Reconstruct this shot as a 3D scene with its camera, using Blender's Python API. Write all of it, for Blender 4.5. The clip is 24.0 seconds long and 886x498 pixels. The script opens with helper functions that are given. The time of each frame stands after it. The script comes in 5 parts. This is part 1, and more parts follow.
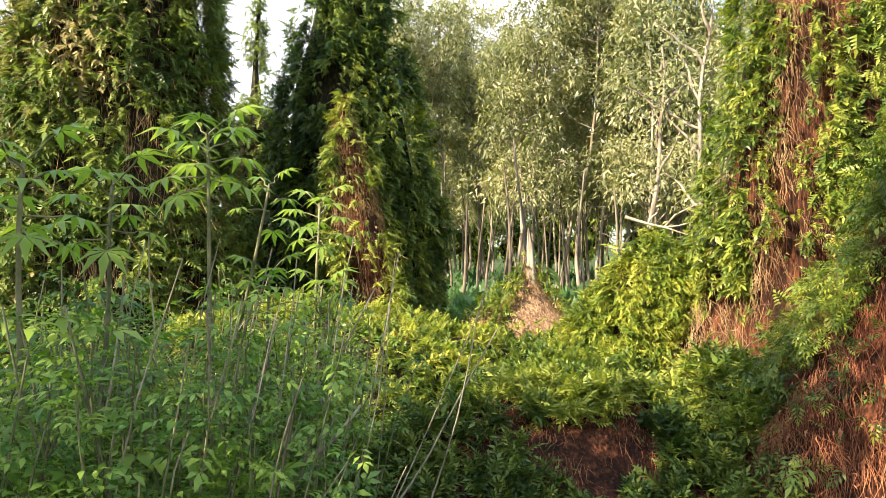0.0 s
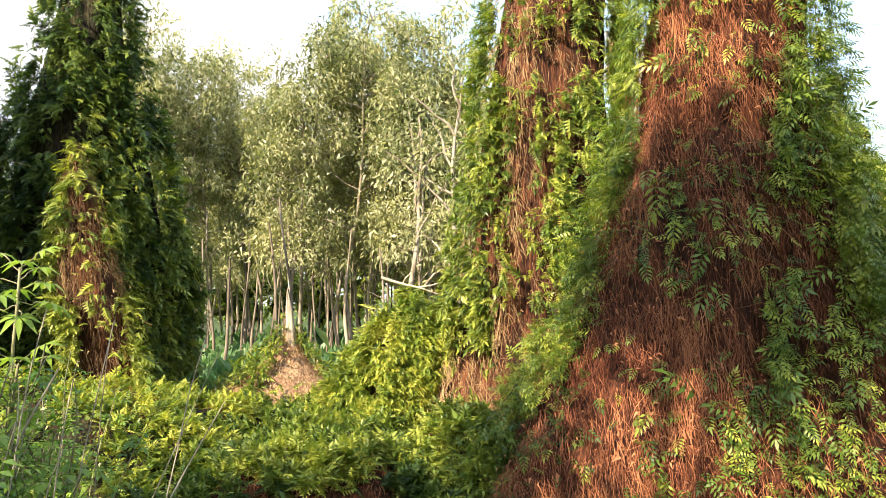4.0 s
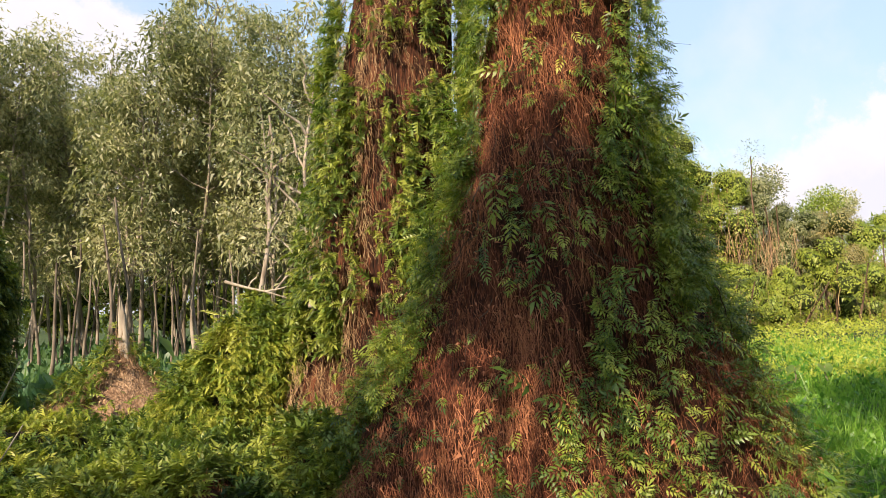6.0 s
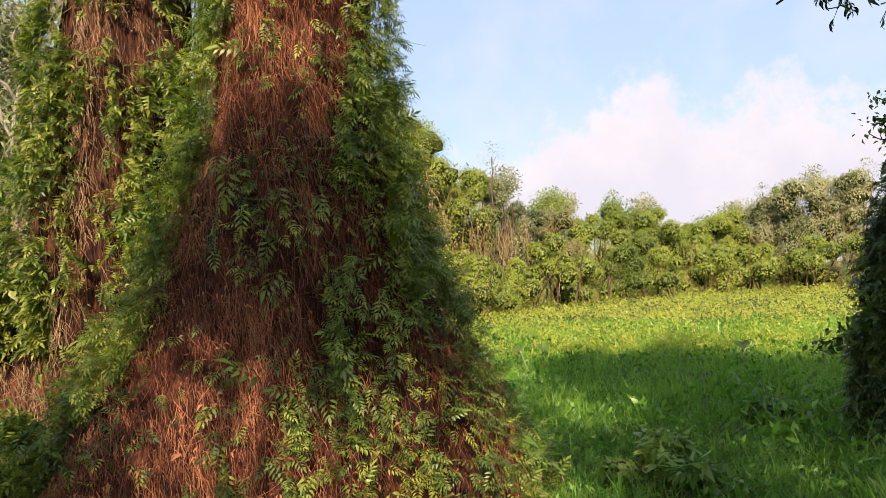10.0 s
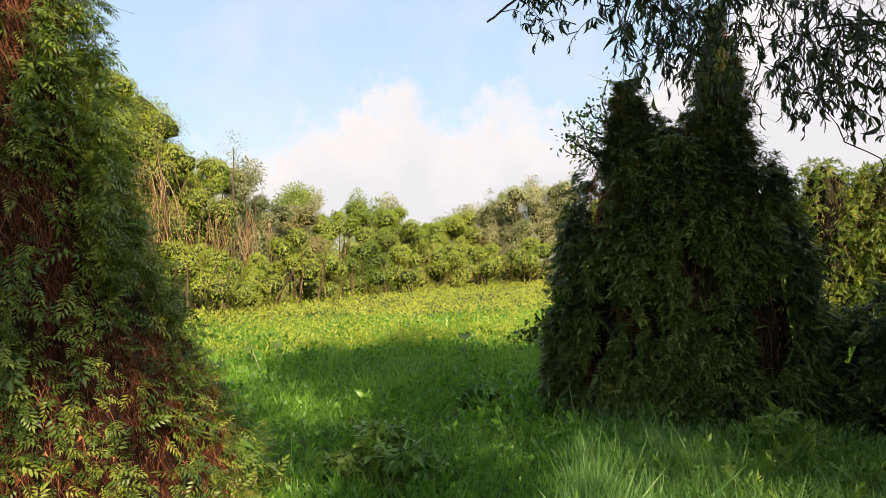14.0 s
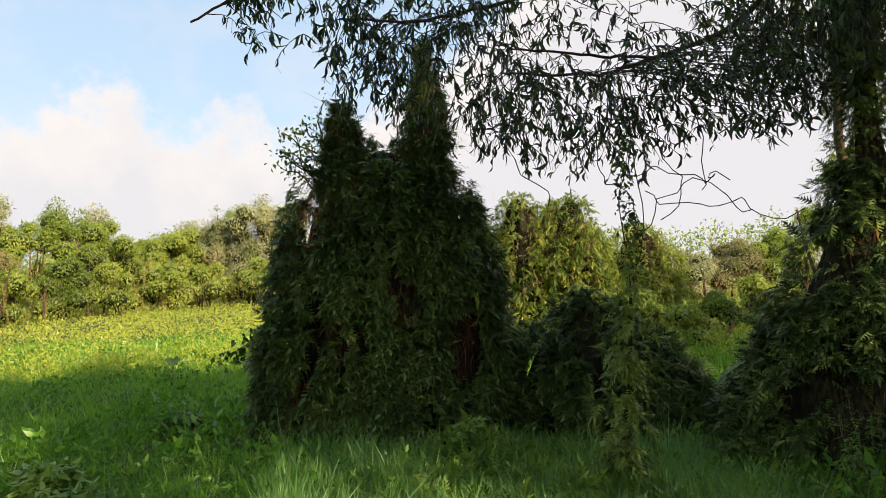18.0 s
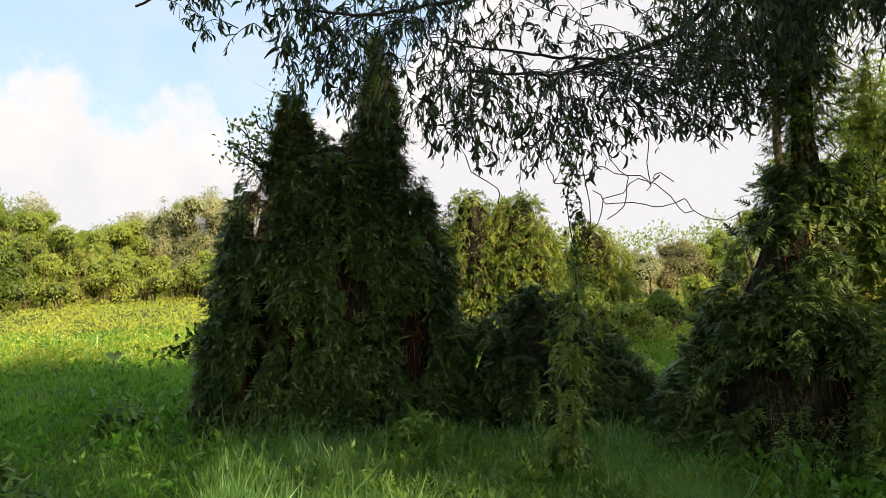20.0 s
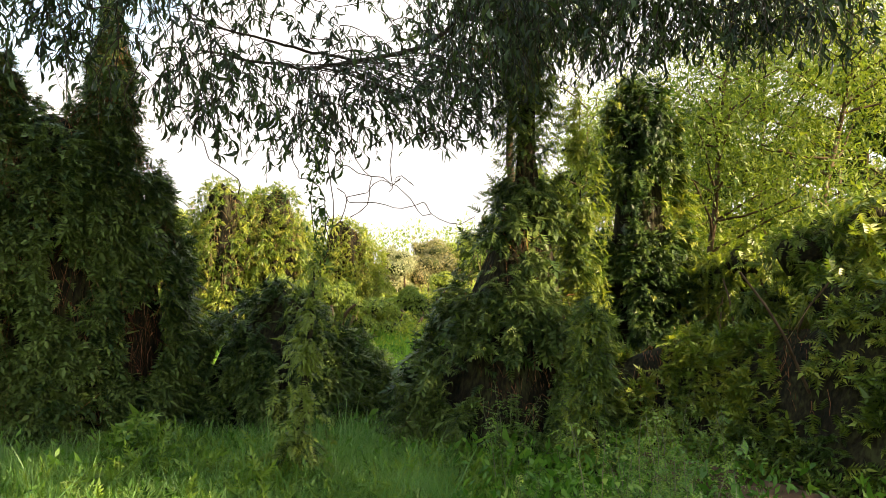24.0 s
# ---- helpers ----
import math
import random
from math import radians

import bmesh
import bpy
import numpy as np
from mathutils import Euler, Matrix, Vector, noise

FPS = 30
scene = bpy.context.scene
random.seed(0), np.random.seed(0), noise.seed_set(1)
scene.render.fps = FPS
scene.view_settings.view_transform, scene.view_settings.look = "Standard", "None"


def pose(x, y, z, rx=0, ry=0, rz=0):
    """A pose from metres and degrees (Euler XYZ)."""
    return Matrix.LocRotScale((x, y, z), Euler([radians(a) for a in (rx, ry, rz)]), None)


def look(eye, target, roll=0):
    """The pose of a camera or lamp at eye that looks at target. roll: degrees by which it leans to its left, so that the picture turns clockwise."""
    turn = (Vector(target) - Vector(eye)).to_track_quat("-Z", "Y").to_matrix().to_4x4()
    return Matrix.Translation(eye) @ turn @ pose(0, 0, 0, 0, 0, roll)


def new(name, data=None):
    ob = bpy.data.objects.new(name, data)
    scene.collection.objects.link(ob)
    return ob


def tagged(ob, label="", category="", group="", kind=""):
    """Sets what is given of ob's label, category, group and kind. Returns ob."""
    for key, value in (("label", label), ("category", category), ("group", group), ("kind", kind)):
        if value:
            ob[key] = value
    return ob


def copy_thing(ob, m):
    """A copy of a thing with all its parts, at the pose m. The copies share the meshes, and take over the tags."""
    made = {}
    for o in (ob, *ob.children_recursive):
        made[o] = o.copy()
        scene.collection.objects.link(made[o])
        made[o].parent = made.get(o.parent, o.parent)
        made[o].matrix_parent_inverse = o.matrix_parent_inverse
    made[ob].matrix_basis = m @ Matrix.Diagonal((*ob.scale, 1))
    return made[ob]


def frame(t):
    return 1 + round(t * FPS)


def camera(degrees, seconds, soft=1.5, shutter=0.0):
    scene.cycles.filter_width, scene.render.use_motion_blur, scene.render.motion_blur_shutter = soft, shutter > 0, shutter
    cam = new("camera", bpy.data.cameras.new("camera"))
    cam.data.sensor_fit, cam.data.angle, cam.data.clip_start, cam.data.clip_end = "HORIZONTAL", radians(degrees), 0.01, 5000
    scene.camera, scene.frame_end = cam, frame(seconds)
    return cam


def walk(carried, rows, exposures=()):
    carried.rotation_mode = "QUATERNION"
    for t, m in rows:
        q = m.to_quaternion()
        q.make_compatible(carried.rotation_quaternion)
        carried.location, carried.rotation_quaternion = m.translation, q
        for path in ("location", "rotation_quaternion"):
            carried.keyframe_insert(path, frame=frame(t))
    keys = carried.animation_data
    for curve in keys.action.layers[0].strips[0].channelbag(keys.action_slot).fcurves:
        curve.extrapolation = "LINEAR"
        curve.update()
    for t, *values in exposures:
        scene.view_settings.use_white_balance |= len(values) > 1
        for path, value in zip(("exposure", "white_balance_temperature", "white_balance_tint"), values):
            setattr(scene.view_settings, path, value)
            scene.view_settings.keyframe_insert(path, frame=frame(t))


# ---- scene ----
# ---- camera and walk ----
cam = camera(67.0, 24.0, soft=0.75)
METRES, EYE, TILT, LEAN, TURN = 1.2, 1.6, -0.3, 0.0, 0.0
ROWS = [
    (0.0, 0.0, 0.0, 0.0, 0.0, 0.0, -0.0),
    (0.5, 0.0083, 0.0005, -0.0017, -1.53, -0.28, -0.01),
    (1.0, 0.0273, 0.0003, 0.0013, -3.35, 0.25, -0.03),
    (1.5, 0.0381, 0.0035, 0.0095, -5.16, 1.59, 0.34),
    (3.5, 0.1575, 0.0083, 0.0209, -15.2, 3.33, 1.07),
    (4.0, 0.1807, -0.0006, 0.0296, -18.95, 4.75, 1.21),
    (4.5, 0.2108, 0.0029, 0.0292, -22.64, 5.02, 1.46),
    (5.0, 0.2426, 0.0018, 0.0296, -25.83, 4.9, 1.62),
    (5.5, 0.2717, -0.0001, 0.0294, -28.55, 4.66, 2.2),
    (6.0, 0.2881, 0.0009, 0.0306, -30.78, 4.5, 2.56),
    (6.5, 0.3013, -0.0042, 0.0298, -33.78, 4.46, 2.46),
    (7.0, 0.3159, -0.0139, 0.0281, -36.61, 4.21, 2.6),
    (7.5, 0.33, -0.0185, 0.0287, -39.51, 3.92, 2.57),
    (8.0, 0.349, -0.0357, 0.025, -41.72, 3.88, 2.92),
    (8.5, 0.3536, -0.0447, 0.0223, -43.55, 3.68, 2.95),
    (9.0, 0.3657, -0.0457, 0.0235, -45.69, 3.47, 2.88),
    (9.5, 0.3853, -0.0511, 0.0223, -48.45, 3.18, 2.5),
    (10.0, 0.3996, -0.077, 0.0169, -51.2, 2.67, 2.88),
    (10.5, 0.4188, -0.0833, 0.0121, -54.04, 2.13, 2.96),
    (11.0, 0.4276, -0.1016, 0.0115, -57.47, 1.76, 2.33),
    (11.5, 0.4284, -0.1143, 0.0125, -60.04, 1.46, 2.19),
    (13.5, 0.5014, -0.1604, 0.0051, -68.5, 1.42, 2.22),
    (14.0, 0.5367, -0.1787, 0.0021, -72.59, 1.34, 2.51),
    (14.5, 0.5645, -0.2048, 0.001, -77.13, 1.83, 2.1),
    (15.0, 0.5922, -0.2279, -0.0088, -80.74, 2.45, 2.35),
    (15.5, 0.5951, -0.2391, -0.0062, -83.67, 2.28, 2.3),
    (16.0, 0.6126, -0.2544, -0.0087, -86.7, 2.21, 2.29),
    (16.5, 0.6138, -0.2765, -0.0136, -89.25, 2.26, 2.42),
    (17.0, 0.6056, -0.3019, -0.0232, -92.2, 2.01, 2.22),
    (17.5, 0.6167, -0.3248, -0.0302, -94.36, 2.19, 2.03),
    (19.5, 0.608, -0.3423, -0.0362, -96.53, 2.13, 2.04),
    (20.0, 0.6055, -0.3547, -0.0404, -99.24, 1.9, 1.27),
    (20.5, 0.6024, -0.3767, -0.035, -101.5, 1.83, 1.15),
    (21.0, 0.6004, -0.3934, -0.0319, -104.05, 1.84, 0.51),
    (21.5, 0.5957, -0.4175, -0.0256, -107.6, 1.95, 0.13),
    (22.0, 0.5886, -0.4432, -0.0227, -111.12, 1.94, -0.29),
    (22.5, 0.5718, -0.4603, -0.0242, -113.9, 1.76, -0.29),
    (23.0, 0.5545, -0.4643, -0.0235, -116.33, 1.54, -0.31),
    (23.5, 0.5426, -0.4697, -0.024, -118.01, 1.24, -0.54),
    (24.0, 0.5472, -0.4773, -0.022, -119.41, 1.21, -0.73),
]
EXPOSURES = [(0.0, 1.6, 6650, 16), (3.5, 1.65, 6650, 16), (4.0, 1.63, 6650, 16), (5.0, 1.1, 6650, 17), (7.0, 0.72, 6550, 23), (10.0, 0.64, 6600, 24), (14.0, 0.64, 6850, 17), (17.0, 0.62, 6900, 15), (20.0, 0.72, 6900, 15), (21.0, 0.95, 7000, 15), (22.0, 1.15, 7200, 15), (24.0, 1.55, 7600, 15)]
walk(cam, [(t, pose(0, 0, EYE, TILT, LEAN, TURN) @ pose(METRES * x, METRES * y, METRES * z, 90 + pitch, roll, yaw)) for t, x, y, z, yaw, pitch, roll in ROWS], EXPOSURES)

# ---- world and sun ----
SUN_AZ, SUN_EL = -124.0, 32.0     # degrees clockwise from +y, degrees above the horizon
SKY, SUN_POWER = 0.15, 5.0


def build_world():
    w = bpy.data.worlds.new("sky")
    scene.world = w
    w.use_nodes = True
    nt = w.node_tree
    nt.nodes.clear()
    out = nt.nodes.new("ShaderNodeOutputWorld")
    bg = nt.nodes.new("ShaderNodeBackground")
    sky = nt.nodes.new("ShaderNodeTexSky")
    sky.sky_type = "NISHITA"
    sky.sun_disc = False
    sky.sun_elevation = radians(SUN_EL)
    sky.sun_rotation = radians(SUN_AZ)
    sky.air_density, sky.dust_density, sky.ozone_density = 1.0, 1.2, 1.0
    ln = nt.links.new

    def calc(op, a, b=None, c=None):
        q = nt.nodes.new("ShaderNodeMath")
        q.operation = op
        for k, val in enumerate((a, b, c)):
            if val is None:
                continue
            if isinstance(val, (int, float)):
                q.inputs[k].default_value = val
            else:
                ln(val, q.inputs[k])
        return q.outputs["Value"]

    def fog(scale, detail, rough):
        q = nt.nodes.new("ShaderNodeTexNoise")
        q.inputs["Scale"].default_value, q.inputs["Detail"].default_value, q.inputs["Roughness"].default_value = scale, detail, rough
        ln(co.outputs["Generated"], q.inputs["Vector"])
        return q.outputs["Fac"]

    co = nt.nodes.new("ShaderNodeTexCoord")
    sep = nt.nodes.new("ShaderNodeSeparateXYZ")
    ln(co.outputs["Generated"], sep.inputs["Vector"])
    # heading 0..1 clockwise from +y, and height above the horizon in degrees
    turn = calc("FRACT", calc("ADD", calc("DIVIDE", calc("ARCTAN2", sep.outputs["X"], sep.outputs["Y"]), 2 * math.pi), 1.0))
    high = calc("MULTIPLY", calc("ARCSINE", sep.outputs["Z"]), 180 / math.pi)
    # a bank of heaped clouds all round the horizon: how high its tops stand, by heading
    tops = nt.nodes.new("ShaderNodeValToRGB")
    tops.color_ramp.interpolation = "EASE"
    e = tops.color_ramp.elements
    stand = [(0, 26), (22, 17), (46, 9), (56, 10), (62, 13), (66, 15), (70, 15.5), (73, 12.5), (77, 13.5), (84, 12), (95, 18), (112, 34), (150, 40), (200, 25), (300, 18), (345, 26)]
    e[0].position, e[1].position = 0.0, 1.0
    for k, (az, el) in enumerate(stand):
        p = e[0] if k == 0 else e.new(az / 360)
        p.color = (el / 50, el / 50, el / 50, 1)
    e[len(e) - 1].color = (26 / 50, 26 / 50, 26 / 50, 1)
    ln(turn, tops.inputs["Fac"])
    edge = calc("MULTIPLY", tops.outputs["Color"], 50.0)
    billow = calc("ADD", calc("MULTIPLY", calc("SUBTRACT", fog(7.0, 3.0, 0.5), 0.5), 8.0), calc("MULTIPLY", calc("SUBTRACT", fog(22.0, 8.0, 0.66), 0.5), 11.0))
    depth = calc("SUBTRACT", calc("ADD", edge, billow), high)
    cover = nt.nodes.new("ShaderNodeMapRange")
    cover.interpolation_type = "SMOOTHSTEP"
    cover.inputs["From Min"].default_value, cover.inputs["From Max"].default_value = -1.2, 3.4
    ln(depth, cover.inputs["Value"])
    # thin high wisps over the blue
    wisp = nt.nodes.new("ShaderNodeMapRange")
    wisp.inputs["From Min"].default_value, wisp.inputs["From Max"].default_value = 0.5, 0.72
    wisp.inputs["To Max"].default_value = 0.45
    ln(fog(4.2, 8.0, 0.55), wisp.inputs["Value"])
    veil = calc("MAXIMUM", cover.outputs["Result"], wisp.outputs["Result"])
    # cloud bodies: bright heads, blue-grey folds and bases
    fold = nt.nodes.new("ShaderNodeMapRange")
    fold.inputs["From Min"].default_value, fold.inputs["From Max"].default_value = 0.5, 9.0
    fold.inputs["To Max"].default_value = 0.62
    ln(calc("ADD", depth, calc("MULTIPLY", calc("SUBTRACT", fog(12.0, 5.0, 0.55), 0.5), 16.0)), fold.inputs["Value"])
    body = nt.nodes.new("ShaderNodeMix")
    body.data_type = "RGBA"
    body.inputs["A"].default_value, body.inputs["B"].default_value = (4.1, 4.1, 4.05, 1), (3.2, 3.45, 3.8, 1)
    ln(fold.outputs["Result"], body.inputs["Factor"])
    haze = nt.nodes.new("ShaderNodeMix")
    haze.data_type = "RGBA"
    haze.inputs["Factor"].default_value = 0.72
    haze.inputs["B"].default_value = (2.45, 3.45, 4.3, 1)
    mix = nt.nodes.new("ShaderNodeMix")
    mix.data_type = "RGBA"
    ln(sky.outputs["Color"], haze.inputs["A"])
    ln(haze.outputs["Result"], mix.inputs["A"])
    ln(veil, mix.inputs["Factor"])
    ln(body.outputs["Result"], mix.inputs["B"])
    ln(mix.outputs["Result"], bg.inputs["Color"])
    bg.inputs["Strength"].default_value = SKY
    ln(bg.outputs["Background"], out.inputs["Surface"])


build_world()
sun = new("sun", bpy.data.lights.new("sun", "SUN"))
sun.data.energy, sun.data.angle, sun.data.color = SUN_POWER, radians(0.55), (1.0, 0.86, 0.62)
_az, _el = radians(SUN_AZ), radians(SUN_EL)
SUN_DIR = Vector((math.sin(_az) * math.cos(_el), math.cos(_az) * math.cos(_el), math.sin(_el)))
sun.matrix_world = look(SUN_DIR * 60, (0, 0, 0))


# ---- materials ----
def rgb(r, g, b):
    return (r, g, b, 1.0)


def leafy(name, dark, mid, light, rough=0.42, glow=0.38, patch=1.2, spec=0.5):
    """A leaf: colour differs leaf by leaf and in patches; light comes through the blade."""
    m = bpy.data.materials.new(name)
    m.use_nodes = True
    nt = m.node_tree
    nt.nodes.clear()
    ln = nt.links.new
    out = nt.nodes.new("ShaderNodeOutputMaterial")
    pr = nt.nodes.new("ShaderNodeBsdfPrincipled")
    tr = nt.nodes.new("ShaderNodeBsdfTranslucent")
    mx = nt.nodes.new("ShaderNodeMixShader")
    geo = nt.nodes.new("ShaderNodeNewGeometry")
    inf = nt.nodes.new("ShaderNodeObjectInfo")
    pos = nt.nodes.new("ShaderNodeTexNoise")
    pos.inputs["Scale"].default_value, pos.inputs["Detail"].default_value = patch, 3.0
    ad = nt.nodes.new("ShaderNodeMath")
    ad.operation = "MULTIPLY_ADD"
    ad.inputs[1].default_value = 0.5
    ob = nt.nodes.new("ShaderNodeMath")
    ob.operation = "MULTIPLY_ADD"
    ob.inputs[1].default_value, ob.inputs[2].default_value = 0.34, -0.17
    sm = nt.nodes.new("ShaderNodeMath")
    rp = nt.nodes.new("ShaderNodeValToRGB")
    e = rp.color_ramp.elements
    e[0].position, e[0].color = 0.28, rgb(*dark)
    e[1].position, e[1].color = 0.95, rgb(*light)
    k = e.new(0.62)
    k.color = rgb(*mid)
    ln(geo.outputs["Position"], pos.inputs["Vector"])
    ln(geo.outputs["Random Per Island"], ad.inputs[0])
    ln(pos.outputs["Fac"], ad.inputs[2])
    ln(inf.outputs["Random"], ob.inputs[0])
    ln(ad.outputs["Value"], sm.inputs[0])
    ln(ob.outputs["Value"], sm.inputs[1])
    ln(sm.outputs["Value"], rp.inputs["Fac"])
    ln(rp.outputs["Color"], pr.inputs["Base Color"])
    br = nt.nodes.new("ShaderNodeMix")
    br.data_type, br.blend_type = "RGBA", "MULTIPLY"
    br.inputs["Factor"].default_value = 1.0
    br.inputs["B"].default_value = rgb(1.25, 1.35, 0.7)
    ln(rp.outputs["Color"], br.inputs["A"])
    ln(br.outputs["Result"], tr.inputs["Color"])
    pr.inputs["Roughness"].default_value = rough
    pr.inputs["Specular IOR Level"].default_value = spec
    mx.inputs["Fac"].default_value = glow
    ln(pr.outputs["BSDF"], mx.inputs[1])
    ln(tr.outputs["BSDF"], mx.inputs[2])
    ln(mx.outputs["Shader"], out.inputs["Surface"])
    return m


def solid(name, c1, c2, scale=6.0, rough=0.85, bump=0.4, stretch=(1, 1, 1), detail=8.0, c3=None):
    """Bark, soil, dry litter: two-scale noise in colour and relief."""
    m = bpy.data.materials.new(name)
    m.use_nodes = True
    nt = m.node_tree
    pr = nt.nodes["Principled BSDF"]
    ln = nt.links.new
    geo = nt.nodes.new("ShaderNodeNewGeometry")
    mp = nt.nodes.new("ShaderNodeMapping")
    mp.inputs["Scale"].default_value = stretch
    n1 = nt.nodes.new("ShaderNodeTexNoise")
    n1.inputs["Scale"].default_value, n1.inputs["Detail"].default_value = scale, detail
    n2 = nt.nodes.new("ShaderNodeTexNoise")
    n2.inputs["Scale"].default_value, n2.inputs["Detail"].default_value = scale * 0.13, 2.0
    av = nt.nodes.new("ShaderNodeMath")
    av.operation = "MULTIPLY_ADD"
    av.inputs[1].default_value = 0.6
    ha = nt.nodes.new("ShaderNodeMath")
    ha.operation = "MULTIPLY"
    ha.inputs[1].default_value = 0.4
    rp = nt.nodes.new("ShaderNodeValToRGB")
    e = rp.color_ramp.elements
    e[0].position, e[0].color = 0.36, rgb(*c1)
    e[1].position, e[1].color = 0.64, rgb(*c2)
    if c3:
        k = e.new(0.5)
        k.color = rgb(*c3)
    bp = nt.nodes.new("ShaderNodeBump")
    bp.inputs["Strength"].default_value, bp.inputs["Distance"].default_value = bump, 0.03
    ln(geo.outputs["Position"], mp.inputs["Vector"])
    ln(mp.outputs["Vector"], n1.inputs["Vector"])
    ln(mp.outputs["Vector"], n2.inputs["Vector"])
    ln(n2.outputs["Fac"], ha.inputs[0])
    ln(n1.outputs["Fac"], av.inputs[0])
    ln(ha.outputs["Value"], av.inputs[2])
    ln(av.outputs["Value"], rp.inputs["Fac"])
    ln(rp.outputs["Color"], pr.inputs["Base Color"])
    ln(n1.outputs["Fac"], bp.inputs["Height"])
    ln(bp.outputs["Normal"], pr.inputs["Normal"])
    pr.inputs["Roughness"].default_value = rough
    pr.inputs["Specular IOR Level"].default_value = 0.2
    return m


# One creeper leaf in four tones; sun and shade are put into the colour.
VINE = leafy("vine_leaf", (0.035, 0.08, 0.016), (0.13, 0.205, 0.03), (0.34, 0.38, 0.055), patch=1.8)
# Two darkened copies of the leaf, for masses that stand in shade.
VINE_HALF_SHADE = leafy("half_shade_vine_leaf", (0.018, 0.042, 0.014), (0.06, 0.115, 0.024), (0.22, 0.28, 0.055), spec=0.3)
VINE_SHADED = leafy("shaded_creeper_leaf", (0.014, 0.034, 0.011), (0.04, 0.08, 0.021), (0.15, 0.21, 0.05), glow=0.25, spec=0.2)
# Brightened copy: the look of full sun is in the leaf colour.
VINE_SUN = leafy("sunlit_vine_leaf", (0.045, 0.09, 0.014), (0.17, 0.25, 0.03), (0.44, 0.45, 0.07), patch=2.2)
HERB = leafy("herb_leaf", (0.045, 0.125, 0.02), (0.11, 0.225, 0.032), (0.25, 0.36, 0.055))
PALMATE = leafy("palmate_leaf", (0.05, 0.13, 0.03), (0.09, 0.2, 0.035), (0.25, 0.36, 0.06), glow=0.45)
MYRTLE = leafy("paperbark_leaf", (0.075, 0.1, 0.042), (0.21, 0.23, 0.105), (0.47, 0.45, 0.25), patch=0.5)
THICKET = leafy("thicket_leaf", (0.11, 0.17, 0.024), (0.21, 0.29, 0.04), (0.38, 0.42, 0.065), patch=0.3)
THICKET_DRY = leafy("dry_thicket_leaf", (0.1, 0.1, 0.045), (0.24, 0.21, 0.085), (0.4, 0.34, 0.14), patch=0.3)
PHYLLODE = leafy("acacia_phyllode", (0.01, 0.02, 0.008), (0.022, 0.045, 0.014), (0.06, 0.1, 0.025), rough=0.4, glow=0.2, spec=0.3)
GRASS = leafy("grass_blade", (0.045, 0.14, 0.016), (0.1, 0.25, 0.028), (0.23, 0.4, 0.055), patch=0.5)
GRASS_PALE = leafy("pale_grass_blade", (0.06, 0.15, 0.035), (0.13, 0.29, 0.075), (0.23, 0.38, 0.12), patch=0.5)
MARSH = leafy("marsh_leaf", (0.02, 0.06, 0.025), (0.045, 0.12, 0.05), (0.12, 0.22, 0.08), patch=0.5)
# Lighter and yellower than the grass: the open meadow's sunlight is in the colour.
GRASS_SUN = leafy("sunlit_meadow_leaf", (0.13, 0.23, 0.025), (0.25, 0.35, 0.04), (0.46, 0.48, 0.07), patch=0.25)
DRY = leafy("dry_vine", (0.016, 0.006, 0.005), (0.15, 0.047, 0.026), (0.46, 0.2, 0.1), rough=0.8, glow=0.12, patch=2.2, spec=0.15)
DRY_PALE = leafy("pale_dry_vine", (0.06, 0.03, 0.017), (0.27, 0.155, 0.08), (0.52, 0.36, 0.2), rough=0.8, glow=0.12, patch=2.2, spec=0.15)
# Brown dead stems, with the dark gaps between them coloured in.
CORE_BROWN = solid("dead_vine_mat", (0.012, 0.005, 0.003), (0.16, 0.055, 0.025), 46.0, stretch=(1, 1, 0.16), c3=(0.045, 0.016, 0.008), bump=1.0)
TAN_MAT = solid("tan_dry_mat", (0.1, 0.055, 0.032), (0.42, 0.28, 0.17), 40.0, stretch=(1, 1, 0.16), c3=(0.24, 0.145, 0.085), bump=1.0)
# Dark mats whose colour stands for the shade in gaps between leaves.
CORE_GREEN = solid("vine_shade_mat", (0.005, 0.007, 0.003), (0.06, 0.062, 0.022), 34.0, stretch=(1, 1, 0.3), c3=(0.022, 0.016, 0.008), bump=1.0)
THICKET_CORE = solid("thicket_shade_mat", (0.012, 0.018, 0.004), (0.09, 0.11, 0.022), 7.0, c3=(0.04, 0.055, 0.012), bump=1.0)
SOIL = solid("marsh_soil", (0.02, 0.03, 0.008), (0.07, 0.11, 0.02), 3.0, c3=(0.045, 0.07, 0.015))
EARTH = solid("brown_earth", (0.06, 0.035, 0.02), (0.17, 0.1, 0.06), 9.0)
BARK = solid("brown_bark", (0.05, 0.03, 0.018), (0.17, 0.11, 0.07), 14.0, stretch=(1, 1, 0.2))
GREYBARK = solid("grey_bark", (0.07, 0.055, 0.04), (0.3, 0.25, 0.19), 12.0, stretch=(1, 1, 0.25))
PAPERBARK = solid("paper_bark", (0.13, 0.1, 0.07), (0.46, 0.4, 0.32), 10.0, stretch=(1, 1, 0.25))
DEADWOOD = solid("bleached_wood", (0.16, 0.13, 0.1), (0.5, 0.43, 0.34), 16.0, stretch=(1, 1, 0.15))
STEM = solid("green_stem", (0.09, 0.1, 0.05), (0.3, 0.28, 0.17), 14.0)
TWIG = solid("dark_twig", (0.02, 0.014, 0.01), (0.07, 0.05, 0.035), 20.0)

# ---- building blocks ----
RNG = np.random.default_rng(7)
UP = np.array((0.0, 0.0, 1.0))


def unit(v):
    return v / np.maximum(np.linalg.norm(v, axis=-1, keepdims=True), 1e-9)


